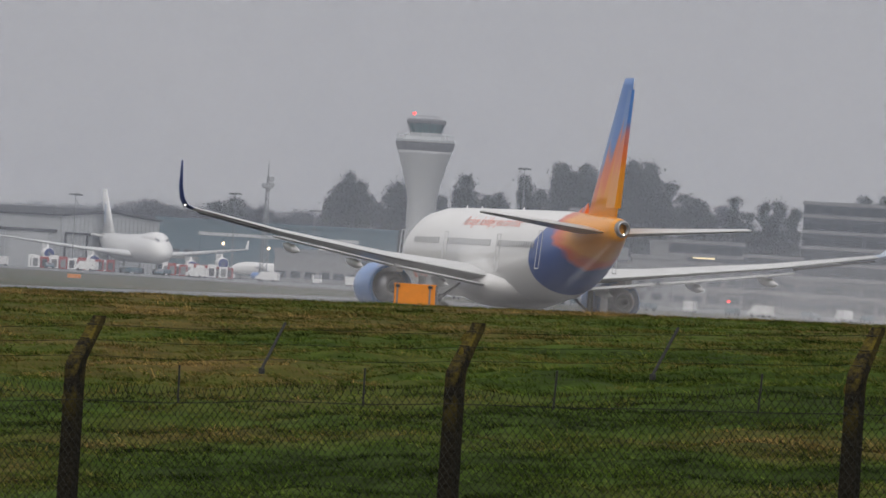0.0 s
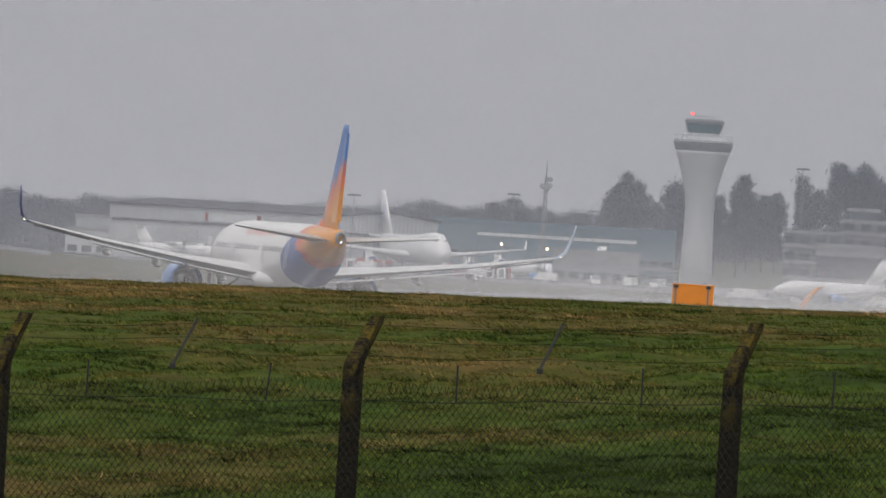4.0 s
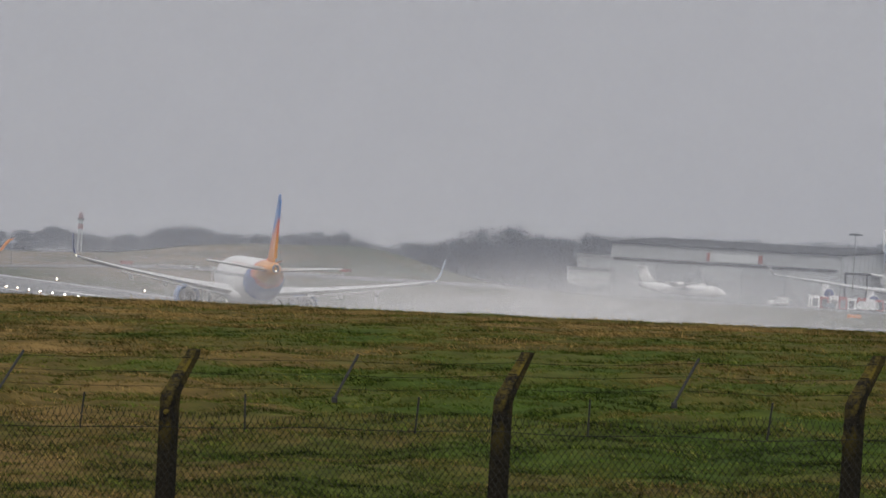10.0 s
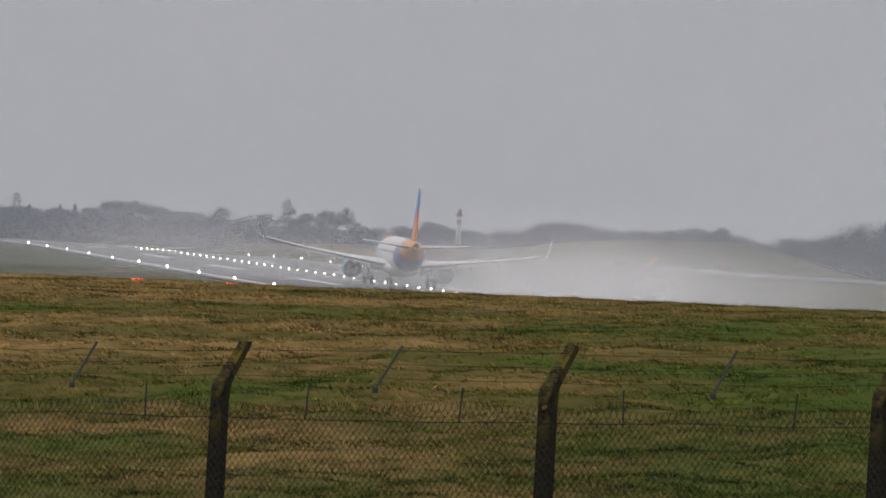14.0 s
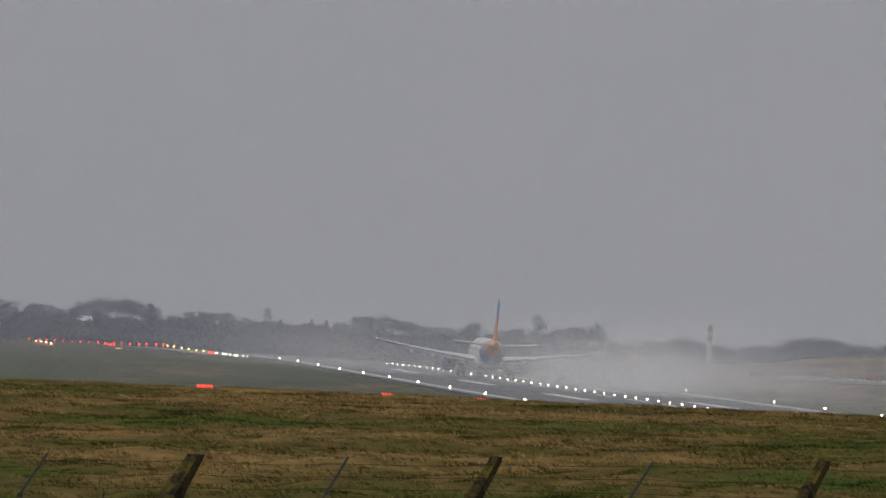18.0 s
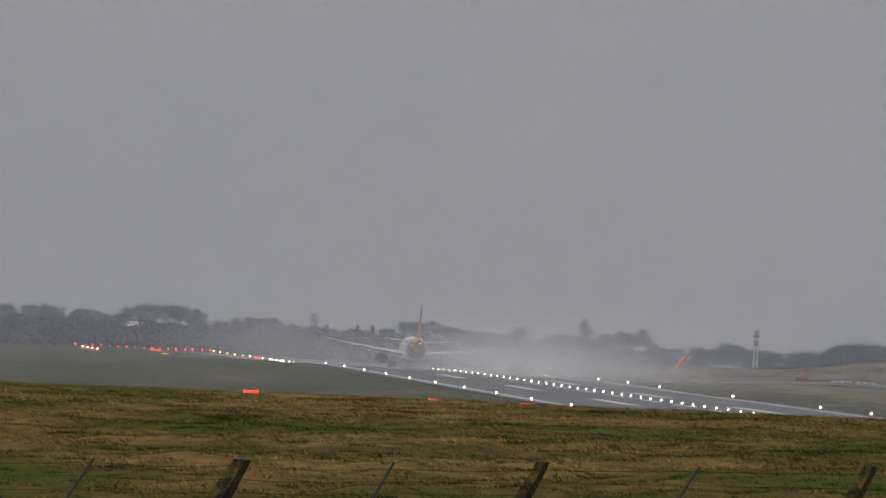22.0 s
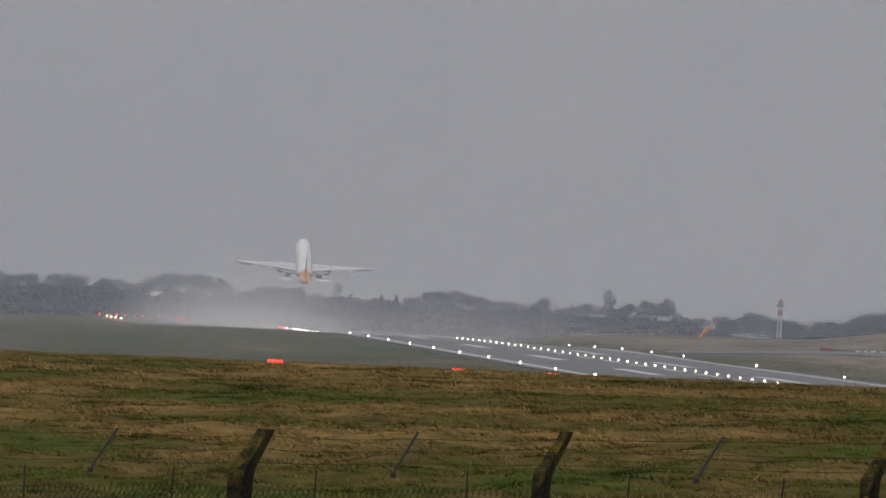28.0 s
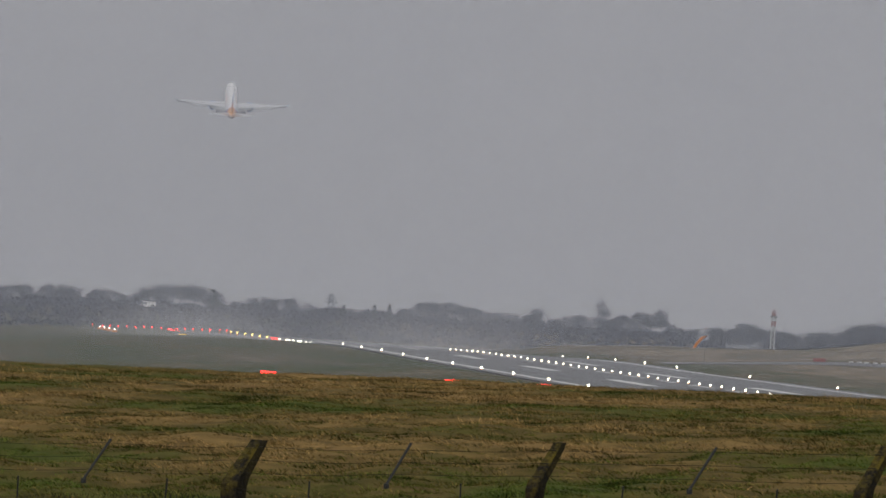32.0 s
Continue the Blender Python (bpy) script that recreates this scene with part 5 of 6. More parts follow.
for az, el, d in ((11.45, -0.03, 2190), (11.74, -0.045, 2190)):
    x, y, g = bearing(az, d)
    h = 8.4 + d * math.tan(radians(el)) - g
    t = thing("apron_lamp", "bright apron floodlight on a short pole", "lamp", pose(x, y, g), "apron lamps")
    part("pole", tube([(0, 0, -0.3), (0, 0, h - 0.2)], 0.15, 6), STEEL, t)
    part("lens", turned([(0.1, h - 0.35), (0.32, h - 0.2), (0.32, h + 0.2), (0.1, h + 0.35)], 12), LAMP_FLOOD, t, "", True)


# ---- parked aircraft ----
def build_freighter():
    """A four-engined jumbo; its nose is along +y in its own space."""
    x, y, g = bearing(10.90, 2105)
    t = thing("jumbo_freighter", "all-white four-engine jumbo jet parked on the apron", "airplane", pose(x, y, g, 0, 0, 180 - 10.9 + 13))
    body = [(30, 5.0, 0.1, 0.1), (29.4, 5.1, 1.2, 1.2), (28, 5.4, 2.1, 2.2), (25.5, 5.7, 2.9, 3.0), (22, 5.9, 3.25, 3.25), (5, 5.9, 3.25, 3.25), (-14, 5.9, 3.25, 3.25), (-22, 6.4, 2.9, 2.8), (-30, 7.3, 1.9, 1.9), (-36, 8.0, 0.9, 1.0), (-38.5, 8.2, 0.3, 0.35)]
    part("fuselage", hull(body, 24), WHITE, t, "", True)
    part("upper_deck", hull([(28.2, 6.9, 0.2, 0.2), (26.5, 7.6, 1.5, 1.3), (24, 8.1, 2.1, 1.75), (20, 8.2, 2.2, 1.8), (12, 8.0, 2.1, 1.7), (6, 7.3, 1.6, 1.4)], 18), WHITE, t, "", True)
    part("cockpit_window", hull([(27.15, 7.75, 0.95, 0.32), (26.5, 8.3, 1.5, 0.35), (25.9, 8.35, 1.75, 0.35)], 14), PANE, t, "dark cockpit glazing")
    fin = [[(pz, yy + py, z) for py, pz in airfoil(c, 0.1)] for yy, z, c in ((-23, 8.6, 13), (-29.5, 15, 7.6), (-34, 19.4, 4.2))]
    part("fin", loft(fin), WHITE, t, "white fin with a faint blue mark", True)
    part("fin_mark", loft([[(0.62, -30.5, 11.5), (0.62, -32.5, 11.5), (-0.62, -32.5, 11.5), (-0.62, -30.5, 11.5)], [(0.5, -31.6, 16), (0.5, -33.5, 16), (-0.5, -33.5, 16), (-0.5, -31.6, 16)]]), SHARK_IN, t, "faint pale blue mark")
    stab = surface([(0.8, -26.5, 8.2, 9, 0.1), (11, -33.5, 9.4, 3, 0.09)])
    wing = surface([(1, 9.5, 4.2, 16, 0.13), (3.2, 8, 4.4, 14.5, 0.13), (12, 0.8, 5.2, 9, 0.11), (30.5, -14.5, 7.2, 4, 0.1)], 8)
    wl_ = surface([(30.5, -15, 7.2, 3.4, 0.1), (31.2, -17.5, 9.2, 1.2, 0.09)], 5)
    for side in (False, True):
        flip = mirrored if side else (lambda q: q)
        part("tailplane", flip(stab), WHITE, t, "", True)
        w = part("wing", flip(wing), WING, t, "", True)
        part("winglet", flip(wl_), WHITE, w, "", True)
        for ex, ey, ez in ((11.7, 5.5, 2.6), (20.8, -2.0, 3.6)):
            e = part("engine", flip(moved(hull([(3.2, 0, 1.15, 1.15), (3.0, 0, 1.35, 1.35), (1.5, 0, 1.4, 1.4), (-0.8, 0, 1.2, 1.2), (-2.4, 0, 0.7, 0.7), (-3.6, 0, 0.3, 0.3)], 18), pose(ex, ey, ez))), WHITE, t, "white engine", True)
            part("intake", flip(moved(hull([(3.26, 0, 1.18, 1.18), (3.2, 0, 1.18, 1.18)], 18), pose(ex, ey, ez))), SHARK, e, "dark blue engine intake")
            part("spinner", flip(moved(hull([(3.5, 0, 0.05, 0.05), (3.27, 0, 0.3, 0.3)], 10), pose(ex, ey, ez))), STEEL, e)
            part("pylon", flip(loft([[(ex + sx * 0.2, ey + yy, z) for sx, yy in ((1, 1.5), (1, -4), (-1, -4), (-1, 1.5))] for z in (ez + 1.0, ez + 2.2)])), WHITE, e)
        for gx, gy in ((1.9, -3.2), (5.5, -1.0)):
            g1 = part("main_gear", flip(tube([(gx, gy, 0.6), (gx, gy, 3.5)], 0.22, 6)), STEEL, t)
            for wx in (-0.6, 0.6):
                for wy in (-0.75, 0.75):
                    part("wheel", flip(moved(turned([(0.2, -0.2), (0.6, -0.18), (0.62, 0), (0.6, 0.18), (0.2, 0.2)], 12), pose(gx + wx, gy + wy, 0.62) @ pose(0, 0, 0, 0, 90))), TYRE, g1)
    ng = part("nose_gear", tube([(0, 22, 0.5), (0, 22, 3)], 0.18, 6), STEEL, t)
    for wx in (-0.45, 0.45):
        part("wheel", moved(turned([(0.2, -0.18), (0.58, -0.16), (0.6, 0), (0.58, 0.16), (0.2, 0.18)], 12), pose(wx, 22, 0.6) @ pose(0, 0, 0, 0, 90)), TYRE, ng)


build_freighter()


def build_turboprop():
    x, y, g = bearing(9.42, 2130)
    t = thing("turboprop", "white twin turboprop parked before the hangar", "airplane", pose(x, y, g, 0, 0, -9.4 - 90 - 38))
    body = [(13.2, 2.1, 0.1, 0.1), (12.6, 2.2, 0.6, 0.6), (11, 2.4, 1.1, 1.1), (9, 2.55, 1.35, 1.35), (-4, 2.55, 1.35, 1.35), (-9, 2.9, 0.95, 1.0), (-13, 3.4, 0.3, 0.4)]
    part("fuselage", hull(body, 18), WHITE, t, "", True)
    part("windscreen", hull([(11.5, 2.9, 0.7, 0.25), (10.9, 3.2, 0.95, 0.28)], 10), PANE, t)
    part("fin", loft([[(pz, yy + py, z) for py, pz in airfoil(c, 0.1)] for yy, z, c in ((-6.5, 3.6, 5.5), (-9, 5, 4), (-11, 7.6, 2.6))]), WHITE, t, "", True)
    stab = surface([(0, -11, 7.5, 2.3, 0.1), (3.7, -11.8, 7.6, 1.2, 0.1)])
    wing = surface([(0, 2.4, 4.1, 2.6, 0.14), (5, 2.4, 4.15, 2.6, 0.13), (13.5, 1.6, 4.4, 1.5, 0.11)])
    for side in (False, True):
        flip = mirrored if side else (lambda q: q)
        part("tailplane", flip(stab), WHITE, t, "", True)
        part("wing", flip(wing), UNDER, t, "", True)
        e = part("engine", flip(moved(hull([(4.2, 3.8, 0.3, 0.3), (3.6, 3.8, 0.55, 0.6), (0, 3.8, 0.5, 0.6), (-2.2, 4.0, 0.15, 0.2)], 12), pose(4.05, 0, 0))), WHITE, t, "", True)
        for k in range(6):
            a = math.pi * k / 3
            part("blade", flip(tube([(4.05, 4.25, 3.8), (4.05 + 1.9 * math.cos(a), 4.25, 3.8 + 1.9 * math.sin(a))], 0.1, 4, 0.06)), DARK, e)
        g1 = part("main_gear", flip(tube([(1.6, 0.3, 0.4), (1.3, 0.3, 1.6)], 0.12, 5)), STEEL, t)
        part("wheel", flip(moved(turned([(0.1, -0.15), (0.42, -0.12), (0.42, 0.12), (0.1, 0.15)], 12), pose(1.9, 0.3, 0.42) @ pose(0, 0, 0, 0, 90))), TYRE, g1)
    part("nose_gear", join(tube([(0, 9.6, 0.3), (0, 9.6, 1.5)], 0.1, 5), moved(turned([(0.1, -0.2), (0.3, -0.2), (0.3, 0.2), (0.1, 0.2)], 10), pose(0, 9.6, 0.3) @ pose(0, 0, 0, 0, 90))), TYRE, t)
    for k in range(16):
        for s in (-1, 1):
            part("cabin_window", moved(box(-0.03, 0.03, -0.15, 0.15, -0.2, 0.2), pose(s * 1.34, 7.6 - 0.8 * k if k < 15 else 7.9, 2.8)), PANE, t)


build_turboprop()


def build_regional(az, d, turn, label):
    x, y, g = bearing(az, d)
    t = thing("parked_airliner", label, "airplane", pose(x, y, g, 0, 0, turn), "parked airliners")
    body = [(15, 2.2, 0.1, 0.1), (14.2, 2.3, 0.8, 0.7), (12, 2.6, 1.4, 1.4), (9, 2.8, 1.6, 1.6), (-6, 2.8, 1.6, 1.6), (-11, 3.2, 1.1, 1.1), (-15, 3.8, 0.3, 0.4)]
    part("fuselage", hull(body, 18), WHITE, t, "", True)
    part("fin", loft([[(pz, yy + py, z) for py, pz in airfoil(c, 0.1)] for yy, z, c in ((-9, 4.2, 5), (-13, 9.3, 2.4))]), WHITE, t, "", True)
    stab = surface([(0.4, -12, 4.2, 2.8, 0.1), (5, -14, 4.8, 1.2, 0.1)])
    wing = surface([(0.6, 3.5, 1.9, 5, 0.13), (5, 1, 2.3, 3, 0.12), (13.2, -3.4, 3.4, 1.2, 0.1)])
    for side in (False, True):
        flip = mirrored if side else (lambda q: q)
        part("tailplane", flip(stab), WHITE, t, "", True)
        part("wing", flip(wing), WING, t, "", True)
        e = part("engine", flip(moved(hull([(3.6, 1.2, 0.7, 0.7), (3.3, 1.2, 0.85, 0.85), (1, 1.2, 0.8, 0.8), (-0.6, 1.2, 0.4, 0.4)], 14), pose(4.3, 0.5, 0))), BLUE, t, "", True)
        part("intake", flip(moved(hull([(3.65, 1.2, 0.66, 0.66), (3.6, 1.2, 0.66, 0.66)], 14), pose(4.3, 0.5, 0))), DARK, e)
        part("main_gear", flip(join(tube([(2.4, -0.8, 0.3), (2.4, -0.8, 1.9)], 0.12, 5), moved(turned([(0.1, -0.2), (0.45, -0.18), (0.45, 0.18), (0.1, 0.2)], 10), pose(2.4, -0.8, 0.45) @ pose(0, 0, 0, 0, 90)))), TYRE, t)
    part("nose_gear", join(tube([(0, 11, 0.3), (0, 11, 1.6)], 0.1, 5), moved(turned([(0.1, -0.2), (0.35, -0.2), (0.35, 0.2), (0.1, 0.2)], 10), pose(0, 11, 0.35) @ pose(0, 0, 0, 0, 90))), TYRE, t)


build_regional(11.80, 2175, 40, "white regional jet parked broadside on the apron")
build_regional(13.55, 1800, 118, "small white airliner parked by the terminal")


# ---- apron clutter ----
RED_BOX = paint("container_red", (0.34, 0.045, 0.04), 0.5, vary=0.15)


def build_clutter():
    r = random.Random(11)
    spots = [(10.27 + 0.058 * k, 2068 + r.uniform(-3, 3)) for k in range(8)] + [(10.25 + 0.045 * k, 2085 + r.uniform(-3, 3)) for k in range(12)] + [(11.10 + 0.036 * k, 2062 + r.uniform(-4, 4)) for k in range(12)]
    for k, (az, d) in enumerate(spots):
        x, y, g = bearing(az, d)
        m = RED_BOX if k % 2 else WHITE
        t = thing("freight_container", ("red" if k % 2 else "white") + " freight container standing on the apron", "container", pose(x, y, g, 0, 0, -11 + r.uniform(-6, 6)), "freight containers")
        part("box", box(-0.95, 0.95, -0.8, 0.8, 0.25, 2.9 + r.uniform(-0.3, 0.3), 0.08), m, t)
        part("base", box(-1.0, 1.0, -0.85, 0.85, 0.0, 0.24, 0.02), DARK, t)
        part("door", box(-0.6, 0.6, -0.85, -0.78, 0.5, 2.3, 0.02), DARK if k % 3 == 1 else STEEL, t)
    for k in range(26):
        az = 10.1 + 6.0 * k / 25 + r.uniform(-0.08, 0.08)
        d = r.choice((1990, 2030, 2070, 2010)) if az < 12.8 else r.choice((1700, 1760, 1720))
        x, y, g = bearing(az, d)
        van = r.random() < 0.5
        t = thing("apron_vehicle", "white service van on the apron" if van else "dark apron tractor with a pale cab", "vehicle", pose(x, y, g, 0, 0, r.uniform(0, 360)), "apron vehicles")
        L, h = (2.6, 2.3) if van else (2.0, 1.5)
        prof = [(-L, 0.5), (-L, h), (L * 0.45, h), (L * 0.75, h * 0.6), (L, h * 0.5), (L, 0.5)]
        part("body", loft([[(sx, a, b) for a, b in prof] for sx in (-0.95, 0.95)]), WHITE if van else CLAD_BLUE, t)
        part("windscreen", loft([[(sx, a, b) for a, b in ((L * 0.48, h * 0.96), (L * 0.77, h * 0.62), (L * 0.78, h * 0.66), (L * 0.5, h * 0.99))] for sx in (-0.85, 0.85)]), PANE, t)
        for sx in (-0.85, 0.85):
            for yy in (-L * 0.6, L * 0.6):
                part("wheel", moved(turned([(0.1, -0.12), (0.38, -0.12), (0.38, 0.12), (0.1, 0.12)], 10), pose(sx, yy, 0.38) @ pose(0, 0, 0, 0, 90)), TYRE, t)
    for az, el, d in ((5.90, -0.25, 1540), (6.634, -0.24, 1560), (7.287, -0.20, 1650), (10.52, -0.32, 1500)):
        x, y, g = bearing(az, d)
        t = thing("taxiway_sign", "low red and orange taxiway sign", "sign", pose(x, y, g, 0, 0, -az), "taxiway signs")
        part("board", box(-1.1, 1.1, -0.15, 0.15, 0.25, 0.85, 0.02), DULL_RED if az < 10 else ORANGE, t)
        for s in (-0.8, 0.8):
            part("leg", tube([(s, 0, -0.1), (s, 0, 0.35)], 0.06, 6), STEEL, t)
    x, y, g = bearing(1.86, 1880)
    t = thing("lit_guidance_sign", "small lit yellow guidance sign by the runway's end", "sign", pose(x, y, g, 0, 0, -2))
    h = 8.4 + 1880 * math.tan(radians(-0.304)) - g
    part("face", box(-0.7, 0.7, -0.1, 0.1, h - 0.25, h + 0.2, 0.02), LIT_YELLOW, t, "lit yellow face")
    for s in (-0.5, 0.5):
        part("leg", tube([(s, 0, -0.3), (s, 0, h - 0.24)], 0.05, 6), STEEL, t)
    row = [bearing(6.1 + 0.0505 * k + 0.004 * math.sin(k * 2.3), 1585) for k in range(24) if k not in (6, 13)]
    for x, y, g in row:
        t = thing("edge_marker", "small white taxiway edge marker board", "marker", pose(x, y, g), "taxiway edge markers")
        part("board", box(-0.4, 0.4, -0.06, 0.06, 0.04, 0.22, 0.01), WHITE, t)
        part("foot", box(-0.1, 0.1, -0.1, 0.1, -0.05, 0.1), DARK, t)


build_clutter()


def polar(az, d):
    return d * math.sin(radians(az)), d * math.cos(radians(az))


def paving(name, label, corners, lift=0.12, n=14, mat=None):
    """A paved quadrilateral that follows the land."""
    a, b, c, d = [Vector((*p, 0)) for p in corners]
    v = []
    for i in range(n + 1):
        for j in range(n + 1):
            p = a.lerp(b, i / n).lerp(d.lerp(c, i / n), j / n)
            v.append((p.x, p.y, float(height(p.x, p.y)) + lift))
    f = [(i * (n + 1) + j, (i + 1) * (n + 1) + j, (i + 1) * (n + 1) + j + 1, i * (n + 1) + j + 1) for i in range(n) for j in range(n)]
    ob = part(name, (v, f), mat or CONCRETE)
    tagged(ob, label, "pavement", kind="structure")


paving("apron", "wet grey concrete aircraft apron", [(285, 1930), (560, 1560), (640, 2120), (330, 2190)])
paving("taxiway", "wet asphalt taxiway joining the runway", [(124, 1010), (124, 1060), (330, 1450), (345, 1410)], 0.1, 14, ASPHALT)
paving("taxiway", "broad wet asphalt taxiway below the turf swell", [polar(4.9, 1500), polar(4.9, 1560), polar(8.6, 1585), polar(8.6, 1490)], 0.08, 40, ASPHALT)
paving("taxiway", "wet asphalt taxiway across the grass", [(124, 1900), (124, 1945), (300, 2010), (300, 1960)], 0.1, 14, ASPHALT)


# ---- far side of the field ----
def build_far_side():
    x, y, g = bearing(2.79, 3050)
    top = 8.4 + 3050 * math.tan(radians(0.008)) - g
    t = thing("electricity_pylon", "grey lattice electricity pylon beyond the trees", "pylon", pose(x, y, g, 0, 0, -20))
    legs = []
    for k in range(5):
        r0, r1, z0, z1 = 1.3 * (1 - k / 5) + 0.3, 1.3 * (1 - (k + 1) / 5) + 0.3, top * k / 5, top * (k + 1) / 5
        corner = ((1, 1), (-1, 1), (-1, -1), (1, -1))
        for (ax, ay), (bx, by) in zip(corner, corner[1:] + corner[:1]):
            legs += [tube([(ax * r0, ay * r0, z0), (ax * r1, ay * r1, z1)], 0.22, 4), tube([(ax * r0, ay * r0, z0), (bx * r1, by * r1, z1)], 0.13, 4)]
    part("lattice", join(*legs), STEEL, t)
    for f, w in ((0.70, 2.3), (0.83, 1.9), (0.95, 1.5)):
        part("cross_arm", join(tube([(-w, 0, top * f), (w, 0, top * f)], 0.2, 4), tube([(-w, 0, top * f), (0, 0, top * f + 0.9)], 0.09, 4), tube([(w, 0, top * f), (0, 0, top * f + 0.9)], 0.09, 4)), STEEL, t)
    x, y, g = bearing(1.63, 2604)
    t = thing("parked_van", "white van parked on the rise beyond the runway", "van", pose(x, y, g, 0, 0, 40))
    prof = [(-2.4, 0.5), (-2.4, 2.1), (0.9, 2.1), (1.6, 1.3), (2.4, 1.05), (2.4, 0.5)]
    part("body", loft([[(sx, a, b) for a, b in prof] for sx in (-0.95, 0.95)]), WHITE, t)
    part("window", loft([[(sx, a, b) for a, b in ((-0.6, 1.35), (-0.6, 1.9), (0.8, 1.9), (1.3, 1.35))] for sx in (-0.97, 0.97)]), PANE, t)
    for yy in (-1.5, 1.5):
        part("wheel", moved(turned([(0.1, -0.98), (0.38, -0.98), (0.38, 0.98), (0.1, 0.98)], 10), pose(0, yy, 0.38) @ pose(0, 0, 0, 0, 90)), TYRE, t)
    for az, el, w in ((3.345, -0.098, 1.3), (3.513, -0.108, 1.7)):
        x, y, g = bearing(az, 2700)
        e = 8.4 + 2700 * math.tan(radians(el)) - g
        t = thing("farm_house", "low white house among the far trees", "house", pose(x, y, g, 0, 0, -az), "farm houses")
        part("walls", box(-w, w, 0, 6, -1, e, 0.05), CLAD, t)
        part("roof", ([(-w - 0.3, -0.3, e), (w + 0.3, -0.3, e), (w + 0.3, 6.3, e), (-w - 0.3, 6.3, e), (-w, 3, e + 0.9), (w, 3, e + 0.9)], [(0, 1, 5, 4), (2, 3, 4, 5), (3, 0, 4), (1, 2, 5), (3, 2, 1, 0)]), ROOF, t)
        part("window", box(-0.5, 0.5, -0.05, 0.1, e - 2.0, e - 1.0, 0.02), PANE, t)


build_far_side()


# ---- trees ----
def crown_mesh(name, seed, kind):
    """Many small leaf or twig blades in clumps, with an uneven outline. Unit tree: 1 m high."""
    r = np.random.RandomState(seed)
    vs, clumps = [], []
    if kind == "pine":
        for k in range(16):
            z = 0.28 + 0.68 * k / 15 + r.uniform(-0.03, 0.03)
            wdt = 0.24 * (1.05 - 0.75 * max(0, z - 0.45) / 0.55) * r.uniform(0.55, 1.25)
            a = r.uniform(0, 6.28)
            clumps.append((wdt * 0.7 * math.cos(a), wdt * 0.7 * math.sin(a), z, 0.11 * r.uniform(0.7, 1.3), 0.06))
        per, size = 230, 0.024
    elif kind == "poplar":
        for k in range(30):
            z = 0.22 + 0.7 * k / 29
            a, q = r.uniform(0, 6.28), r.uniform(0.02, 0.09)
            clumps.append((q * math.cos(a), q * math.sin(a), z, 0.05 * r.uniform(0.7, 1.2), 0.10))
        per, size = 62, 0.014
    else:
        for k in range(20):
            a, e = r.uniform(0, 6.28), r.uniform(-0.2, 1.0)
            rad = r.uniform(0.18, 0.4)
            clumps.append((rad * math.cos(a) * math.cos(e), rad * math.sin(a) * math.cos(e), 0.52 + 0.38 * math.sin(e) * r.uniform(0.8, 1.1), 0.14 * r.uniform(0.7, 1.3), 0.10))
        per, size = 190, 0.014
    pts = []
    for cx, cy, cz, cr, ch in clumps:
        p = r.normal(0, 0.5, (per, 3)) * (cr, cr, ch) + (cx, cy, cz)
        pts.append(p)
    p = np.concatenate(pts)
    d1, d2 = r.normal(0, 1, p.shape), r.normal(0, 1, p.shape)
    s = size * r.uniform(0.6, 1.4, (len(p), 1))
    d1 /= np.linalg.norm(d1, axis=1)[:, None]
    d2 /= np.linalg.norm(d2, axis=1)[:, None]
    v = np.stack([p - d1 * s, p + d1 * s, p + d2 * s * 0.9], 1).reshape(-1, 3)
    f = np.arange(len(v)).reshape(-1, 3)
    return mesh_of(name, v.tolist(), f.tolist(), PINE if kind == "pine" else BARE)


def trunk_vf(seed, kind):
    r = random.Random(seed)
    top = 0.9 if kind in ("pine", "poplar") else 0.62
    pieces = [tube([(0, 0, -0.04), (r.uniform(-0.01, 0.01), 0, 0.3), (r.uniform(-0.03, 0.03), r.uniform(-0.02, 0.02), top)], 0.022, 6, 0.006)]
    for k in range(7 if kind == "bare" else 4):
        a, z = r.uniform(0, 6.28), r.uniform(0.25, 0.5)
        l = r.uniform(0.2, 0.36) if kind == "bare" else 0.12
        pieces.append(tube([(0, 0, z), (l * 0.5 * math.cos(a), l * 0.5 * math.sin(a), z + l * 0.55), (l * math.cos(a), l * math.sin(a), z + l * 0.95)], 0.010, 4, 0.003))
    return join(*pieces)


PROTO = {}


def tree(kind, variant, x, y, z, h, w, turn, label, group):
    key = (kind, variant)
    m = pose(x, y, z, 0, 0, turn)
    if key not in PROTO:
        PROTO[key] = (mesh_of("trunk", *trunk_vf(variant * 7 + 1, kind), BARK), crown_mesh("crown", variant * 13 + 5, kind))
    t = thing("tree", label, "tree", m, group)
    s = Matrix.Diagonal((h * w, h * w, h, 1))
    for name, me in zip(("trunk", "crown"), PROTO[key]):
        o = new(name, me)
        o.parent = t
        o.matrix_basis = s
    return t


WOODS = []


